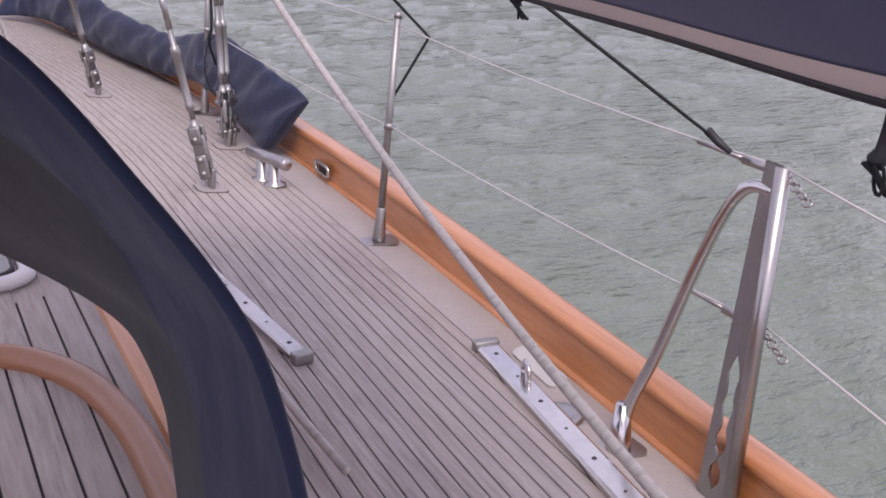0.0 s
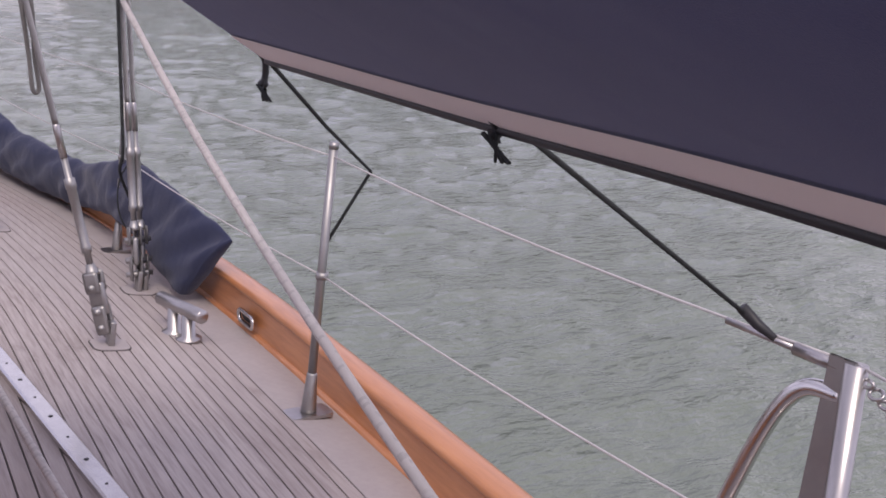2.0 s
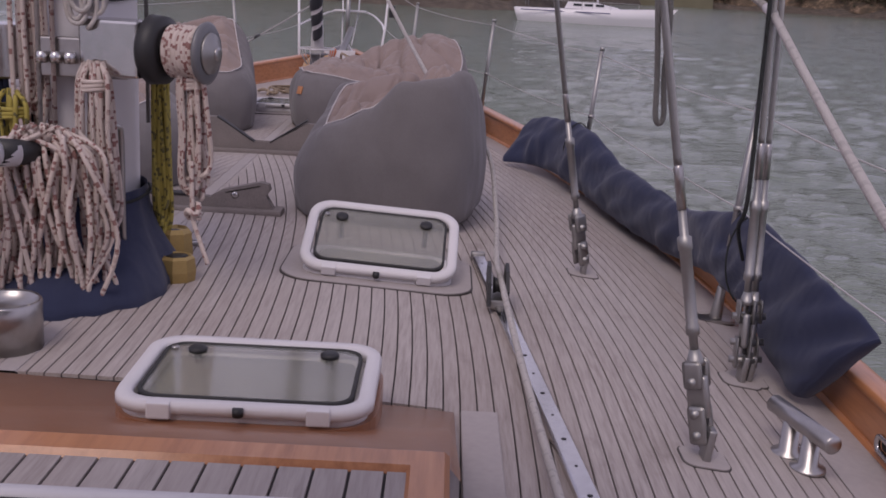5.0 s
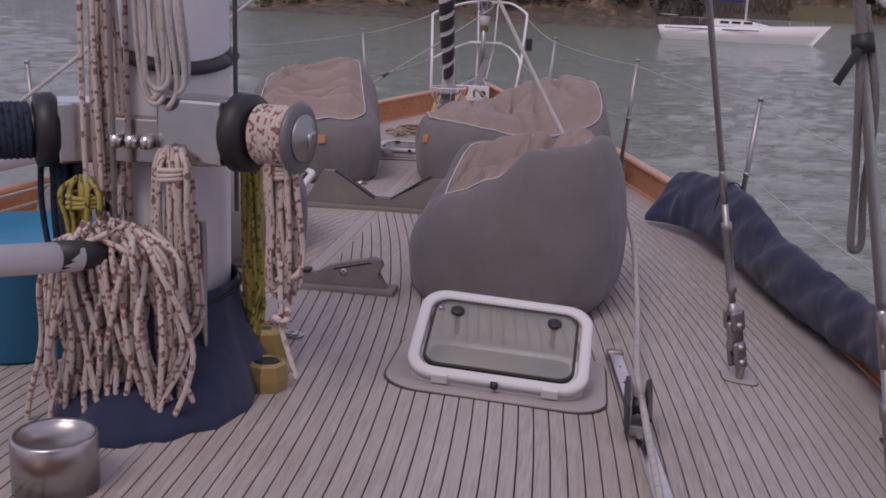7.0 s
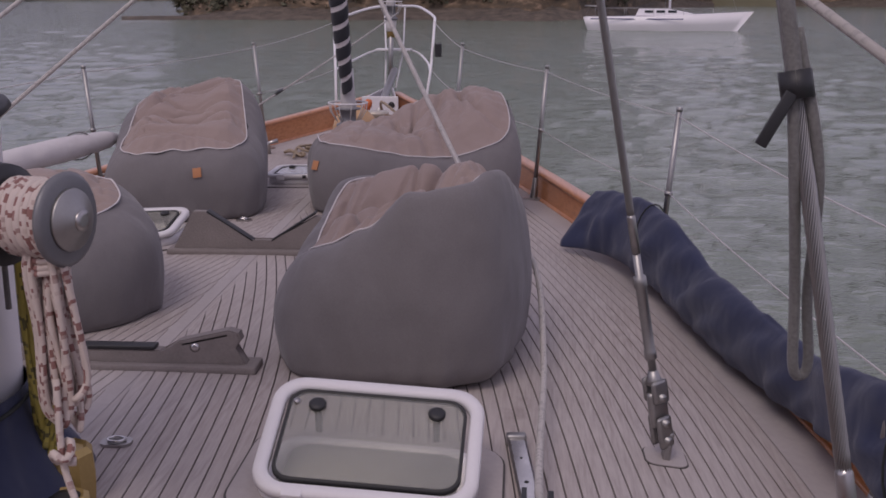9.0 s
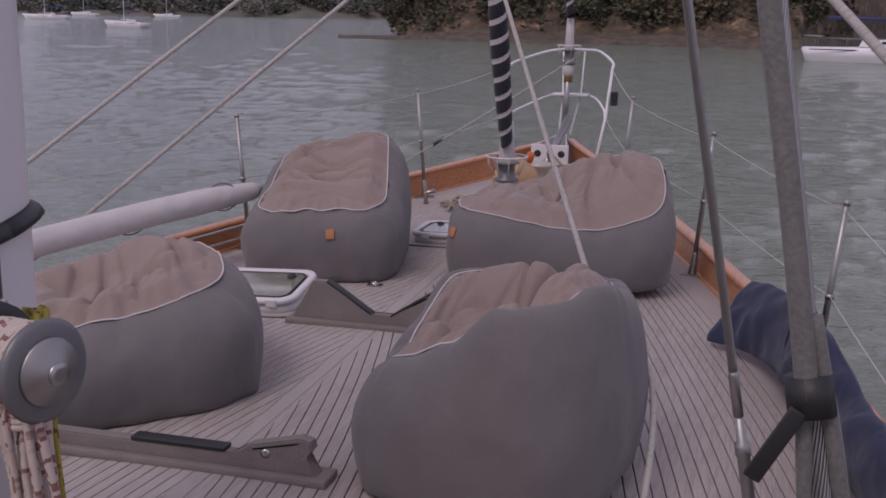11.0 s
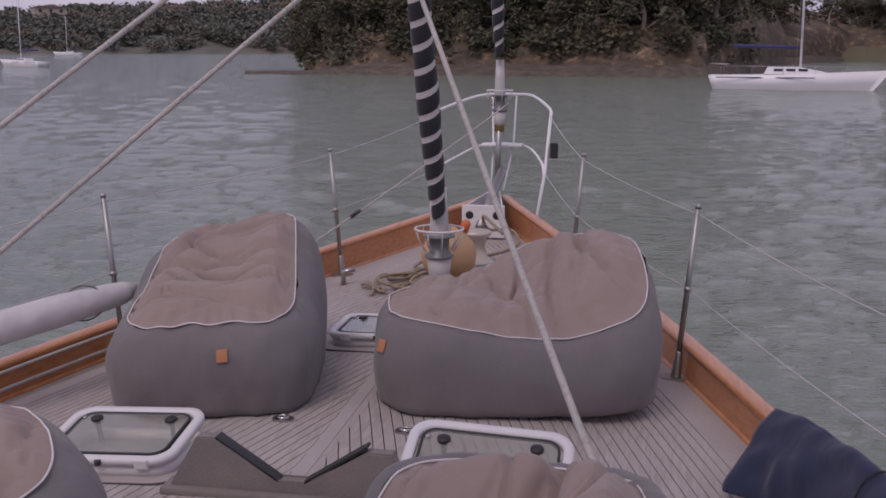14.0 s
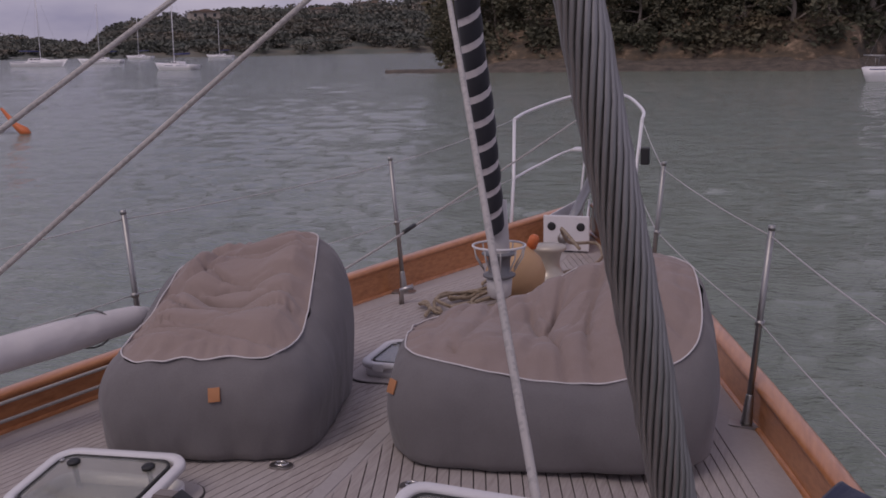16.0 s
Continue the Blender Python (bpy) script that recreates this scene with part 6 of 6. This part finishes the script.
for k in range(1500):
    f = rng.random()
    i = rng.randrange(len(FAR) - 1)
    (d0, r0), (d1, r1) = FAR[i], FAR[i + 1]
    inl = rng.random() ** 0.8 * 120
    dd = d0 + (d1 - d0) * f
    q = polar(dd, r0 + (r1 - r0) * f + inl)
    q.z = WATER + hill(dd) * (float(np.interp(inl, [0, 14, 50, 110, 160], [1.5, 5, 12, 20, 18])) + rng.uniform(0, 2.5))
    rr = rng.uniform(2.5, 6) * (0.5 + 0.5 * hill(dd))
    leaf_cloud(bm, q, Vector((rr, rr, rr * 0.75)), 130, rng, 0.75)
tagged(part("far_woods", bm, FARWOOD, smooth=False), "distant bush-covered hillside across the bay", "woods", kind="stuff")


ROOF = simple("brown_roof", (0.24, 0.17, 0.13), 0.8, vary=0.2)
WALLP = simple("pale_house_wall", (0.42, 0.36, 0.3), 0.8, vary=0.1)
PANE = simple("dark_window_pane", (0.03, 0.035, 0.04), 0.1)


def house(deg, dist, z, w, d, h, rz, label, roof=2.2):
    q = polar(deg, dist)
    th = thing("house", label, "house", (q.x, q.y, WATER + z), group="houses on the shore")
    m = Matrix.Translation((q.x, q.y, WATER + z)) @ pose(0, 0, 0, 0, 0, rz - deg)
    bm = bmesh.new()
    box(bm, -w / 2, w / 2, -d / 2, d / 2, -2, h, 0.0, m)
    part("wall", bm, WALLP, th, smooth=False)
    bm = bmesh.new()
    extrude_outline(bm, [(-w / 2 - 0.5, h), (0, h + roof), (w / 2 + 0.5, h)], d + 1, m @ Matrix.Translation((0, -d / 2 - 0.5, 0)))
    part("roof", bm, ROOF, th, smooth=False)
    for k in range(3):
        bm = bmesh.new()
        x = -w * 0.32 + k * w * 0.32
        box(bm, x - 0.6, x + 0.6, -d / 2 - 0.05, -d / 2 + 0.05, h * 0.35, h * 0.8, 0.0, m)
        part("window", bm, PANE, th, smooth=False)
    return th


house(8.6, 262, 4, 10, 8, 3.4, 20, "tan gabled house among trees above the beach", 3.2)
house(6.2, 265, 5, 4.5, 5, 4.5, 40, "small pale house with steep brown gable", 2.6)
house(12.5, 270, 3, 12, 7, 3.0, -10, "low brown-roofed boatshed by the beach", 2.0)
for d, r, z, w in ((-24, 470, 15, 13), (-21.5, 490, 18, 11), (-18.5, 480, 17, 14), (-30, 455, 14, 12), (-20, 450, 10, 9)):
    house(d, r, z, w, 7, 3, 10, "pale hillside house among distant trees", 1.2)


# boats
def yacht(deg, dist, length, rz, label, mast_h=None, cabin=True, hullmat=None):
    q = polar(deg, dist)
    th = thing("moored_yacht", label, "sailboat", (q.x, q.y, WATER), group="moored boats")
    m = Matrix.Translation((q.x, q.y, WATER)) @ pose(0, 0, 0, 0, 0, rz)
    L, B, F = length, length * 0.3, length * 0.105
    bm = bmesh.new()
    n = 24
    rows = []
    for k in range(n + 1):
        f = k / n
        b = B / 2 * (1 - max(0, (f - 0.35) / 0.65) ** 2.1) * (0.78 + 0.22 * min(1, f / 0.35))
        y = -L / 2 + L * f
        zt = F * (0.85 + 0.35 * f * f)
        rows.append([m @ Vector((s * w_, y + (0.10 * L * f * f * (zz / zt) if f > 0.6 else 0) - (0.03 * L * (1 - f) * (1 - zz / zt) * -1 if f < 0.1 else 0), zz)) for s, w_, zz in ((-1, b * 0.75, -0.2), (-1, b * 0.95, zt * 0.4), (-1, b, zt), (1, b, zt), (1, b * 0.95, zt * 0.4), (1, b * 0.75, -0.2))])
    vr = [[bm.verts.new(p) for p in r] for r in rows]
    for a, b_ in zip(vr, vr[1:]):
        for k in range(5):
            bm.faces.new((a[k], a[k + 1], b_[k + 1], b_[k]))
    bm.faces.new(vr[0])
    bm.faces.new(vr[-1])
    part("hull", bm, hullmat or WHITE, th)
    if cabin:
        bm = bmesh.new()
        ch = F * 0.42
        extrude_outline(bm, [(-L * 0.16, 0), (-L * 0.14, ch), (L * 0.05, ch), (L * 0.2, ch * 0.35), (L * 0.24, 0)], B * 0.52, m @ Matrix.Translation((-B * 0.26, 0, F * 0.93)) @ pose(0, 0, 0, 0, 0, 90) @ Matrix.Translation((0, -B * 0.52, 0)), 0.03)
        part("coachroof", bm, WHITE, th, smooth=False)
        for s in (-1, 1):
            bm = bmesh.new()
            for k in range(3):
                x = -L * 0.1 + k * L * 0.075
                box(bm, s * B * 0.265 - 0.02, s * B * 0.265 + 0.02, x, x + L * 0.055, F * 0.93 + ch * 0.45, F * 0.93 + ch * 0.8, 0.0, m)
            part("window", bm, PANE, th, smooth=False)
        bm = bmesh.new()
        for s in (-1, 1):
            box(bm, s * B * 0.485 - 0.01, s * B * 0.485 + 0.012, -L * 0.45, L * 0.15, F * 0.72, F * 0.78, 0.0, m)
        part("stripe", bm, AWNING, th, "dark cove stripe", smooth=False)
    mh = mast_h or L * 1.25
    part("mast", rod(m @ Vector((0, L * 0.06, F)), m @ Vector((0, L * 0.05, F + mh)), 0.09, 8, 0.06), MASTPAINT, th)
    part("boom", rod(m @ Vector((0, L * 0.04, F + L * 0.16)), m @ Vector((0, -L * 0.36, F + L * 0.17)), 0.12, 8), AWNING, th, "boom with dark sail cover")
    bm = bmesh.new()
    for a, b_ in (((0, L * 0.49, F * 1.2), (0, L * 0.05, F + mh)), ((0, -L * 0.49, F), (0, L * 0.05, F + mh)), ((B * 0.4, L * 0.03, F), (0, L * 0.05, F + mh * 0.97)), ((-B * 0.4, L * 0.03, F), (0, L * 0.05, F + mh * 0.97))):
        tube(bm, [m @ Vector(a), m @ Vector(b_)], 0.012, 4)
    part("rigging", bm, DULL, th)
    bm = bmesh.new()
    for s in (-1, 1):
        for k in range(5):
            y = -L * 0.42 + k * L * 0.19
            bb = B * 0.46 * (1 - max(0, (0.5 + y / L - 0.35) / 0.65) ** 2.1)
            tube(bm, [m @ Vector((s * bb, y, F * 0.9)), m @ Vector((s * bb, y, F * 0.9 + 0.6))], 0.016, 5)
    for z in (0.6,):
        for s in (-1, 1):
            tube(bm, [m @ Vector((s * B * 0.46 * (1 - max(0, (0.5 + y / L - 0.35) / 0.65) ** 2.1), y, F * 0.9 + z)) for y in (-L * 0.42 + k * L * 0.19 for k in range(5))], 0.012, 5)
    for s in (-1, 1):
        tube(bm, smooth_line([m @ Vector((s * B * 0.4, -L * 0.38, F + 0.6)), m @ Vector((s * B * 0.38, -L * 0.48, F + 0.65)), m @ Vector((0, -L * 0.5, F + 0.65))]), 0.025, 5)
    part("guardrail", bm, DULL, th)
    return th


yacht(7.3, 84, 11.5, -98, "white sloop moored off the beach with coachroof and guardrails")
yacht(-31.3, 165, 8.5, 70, "small white sailing yacht at a mooring")
yacht(-35.0, 250, 9.5, 100, "white sailing yacht with dark sail cover at a mooring")
yacht(-38.0, 230, 11, -85, "white ketch at a mooring with dark canvas")
yacht(-29.2, 330, 8, 95, "distant white sailing yacht at a mooring")
yacht(-33.2, 340, 9, 85, "distant white sailing yacht at a mooring")
yacht(-40.5, 320, 10, 80, "distant white sailing yacht at a mooring")
yacht(-43.5, 300, 9, 110, "distant white sailing yacht at a mooring")

# the stern of a neighbouring launch with its orange buoy
nb = thing("moored_launch", "grey-white stern of a launch at its mooring", "boat", polar(-46.2, 48))
q = polar(-47.4, 48)
bm = bmesh.new()
box(bm, -1.6, 1.6, -6.5, 0, WATER - 0.1, WATER + 1.5, 0.15, Matrix.Translation((q.x, q.y, 0)) @ pose(0, 0, 0, 0, 0, 130))
part("hull", bm, WHITE, nb)
bm = bmesh.new()
box(bm, -1.62, 1.62, -6.52, 0.02, WATER - 0.12, WATER + 0.35, 0.1, Matrix.Translation((q.x, q.y, 0)) @ pose(0, 0, 0, 0, 0, 130))
part("boot_top", bm, BLACK, nb, "dark antifouled waterline band")
q2 = polar(-41.6, 47)
part("stern_davit", tube(bmesh.new(), [(q.x, q.y, WATER + 1.5), (q.x + 0.2, q.y, WATER + 2.1), (q2.x - 0.6, q2.y, WATER + 1.9)], 0.06, 8), DULL, nb)
bu = polar(-38.0, 46)
bm = tube(bmesh.new(), [(bu.x - 1.0, bu.y, WATER + 1.0), (bu.x - 0.4, bu.y, WATER + 0.35), (bu.x, bu.y, WATER + 0.1), (bu.x + 0.25, bu.y, WATER + 0.02)], [0.05, 0.12, 0.2, 0.08], 10)
tagged(part("mooring_buoy", bm, ORANGE), "orange mooring buoy with line on the water", "buoy")

# ---------------------------------------------------------------- mooring warps on the foredeck
rp = bmesh.new()
pts = []
rng = random.Random(4)
for k in range(26):
    a = k * 0.9
    pts.append(Vector((-0.55 + 0.012 * k + 0.09 * math.cos(a), 12.35 + 0.035 * k + 0.2 * math.sin(a * 0.7), 0)))
pts = [Vector((p.x, p.y, deck(p.x, p.y) + 0.022 + 0.012 * (k % 3))) for k, p in enumerate(pts)]
tube(rp, smooth_line(pts, 6), 0.013, 7)
tagged(part("mooring_warp", rp, TANROPE), "tan mooring rope flaked loosely on the foredeck", "rope")
rng = random.Random(8)
pts = [Vector((-0.25 + 0.28 * math.cos(k * 1.1) + 0.02 * k, 12.75 + 0.22 * math.sin(k * 1.3), 0)) for k in range(22)]
pts = [Vector((p.x, p.y, deck(p.x, p.y) + 0.02 + 0.016 * (k % 4))) for k, p in enumerate(pts)]
tagged(part("windlass_warp", tube(bmesh.new(), smooth_line(pts, 6), 0.012, 7), TANROPE), "tan rope heaped loosely around the windlass foot", "rope")
rp = tube(bmesh.new(), smooth_line([(0.3, 13.55, 0.42), (0.1, 13.9, 0.5), (0.1, 14.2, 0.34), (0.28, 14.4, 0.3), (0.36, 14.0, 0.24), (0.1, 13.5, 0.22)], 8), 0.013, 7)
tagged(part("anchor_warp", rp, TANROPE), "tan rope led from the windlass to the stem", "rope")
for y0, y1, z in ((8.3, 11.6, 0.17), (8.3, 11.6, 0.08)):
    pts = [Vector((-(half(y) - 0.05), y, deck(half(y), y) + z)) for y in np.linspace(y0, y1, 12)]
    tagged(part("port_rail_line", tube(bmesh.new(), pts, 0.009, 6), WHITEROPE), "pale control line led along the port bulwark", "rope")
furl_line = tube(bmesh.new(), sag((0.1, 15.5, 1.33), (-0.8, 11.5, 0.55), 0.02), 0.0075, 6)
fl_ = tagged(part("furling_line", furl_line, WHITEROPE), "thin white furling line from the forward drum", "rope")
part("splice", rod((-0.575, 12.5, 0.735), (-0.605, 12.37, 0.708), 0.014, 8), BLACK, fl_, "dark splice cover")
fc = thing("port_fairlead", "small steel fairlead at the port stanchion foot", "fairlead", (-0.78, 12.75, deck(0.8, 12.7)))
bm = tube(bmesh.new(), [(-0.76, 12.72, deck(0.8, 12.7)), (-0.76, 12.72, deck(0.8, 12.7) + 0.1), (-0.68, 12.74, deck(0.8, 12.7) + 0.12)], [0.02, 0.018, 0.02], 8)
part("body", bm, STEEL, fc)

# ---------------------------------------------------------------- deck planking, laid parallel to the hull's side
PITCH, GAP, COVER = 0.052, 0.005, 0.215
KING = 0.032


def strip(bm, d0, d1, s, y0, thick=0.012):
    """A plank between two offsets from the deck edge; ends where it meets the king plank."""
    ys, y = [], y0
    while y < BOW - 0.2:
        if half(y) - d0 < KING + 0.016:
            break
        ys.append(y)
        y += 0.25 if half(y + 0.25) - d1 > KING + 0.01 else 0.04
    if len(ys) < 2:
        return False
    lo, hi = ys[-1], min(BOW, ys[-1] + 0.04)
    for _ in range(12):
        mid = (lo + hi) / 2
        if half(mid) - d0 < KING + 0.016:
            hi = mid
        else:
            lo = mid
    if lo - ys[-1] > 0.02:
        ys.append(lo)
    rows = []
    for y in ys:
        a, b = half(y) - d0, max(half(y) - d1, KING + 0.006)
        za, zb = deck(a, y), deck(b, y)
        rows.append([bm.verts.new((s * x, y, z)) for x, z in ((a, za - thick), (a, za - 0.001), (a - 0.0012, za), (b + 0.0012, zb), (b, zb - 0.001), (b, zb - thick))])
    for r0, r1 in zip(rows, rows[1:]):
        for k in range(5):
            bm.faces.new((r0[k], r0[k + 1], r1[k + 1], r1[k]))
    bm.faces.new(rows[0])
    bm.faces.new(rows[-1])
    return True


for s in (1, -1):
    bm = bmesh.new()
    if strip(bm, -0.005, COVER - GAP, s, -2.0):
        part("covering_board", bm, BOARD, deck_ob, "wide teak covering board", smooth=False)
    k = 0
    while True:
        d0 = COVER + k * PITCH
        d1 = d0 + PITCH - GAP
        y0 = -2.0 if 2.7 - d0 > 1.3 else 4.872
        bm = bmesh.new()
        if not strip(bm, d0, d1, s, y0):
            bm.free()
            break
        part("plank", bm, TEAK, deck_ob, smooth=False)
        k += 1
bm = bmesh.new()
rows = []
for y in np.linspace(4.872, 14.6, 30):
    rows.append([bm.verts.new((x, y, deck(x, y) - dz)) for x, dz in ((-KING - 0.03, 0.012), (-KING - 0.03, 0.004), (-KING, 0.003), (-KING + 0.001, 0.0), (KING - 0.001, 0.0), (KING, 0.003), (KING + 0.03, 0.004), (KING + 0.03, 0.012))])
for a, b in zip(rows, rows[1:]):
    for k in range(7):
        bm.faces.new((a[k], a[k + 1], b[k + 1], b[k]))
part("king_plank", bm, BOARD, deck_ob, "broad teak king plank", smooth=False)
k = 0
x = -1.2
while x < 1.2:
    bm = bmesh.new()
    box(bm, x, x + 0.066, -1.4, TY - 0.09, 0.352, 0.364, 0.0015)
    part("top_plank", bm, TEAK, trunk, smooth=False)
    x += 0.0725
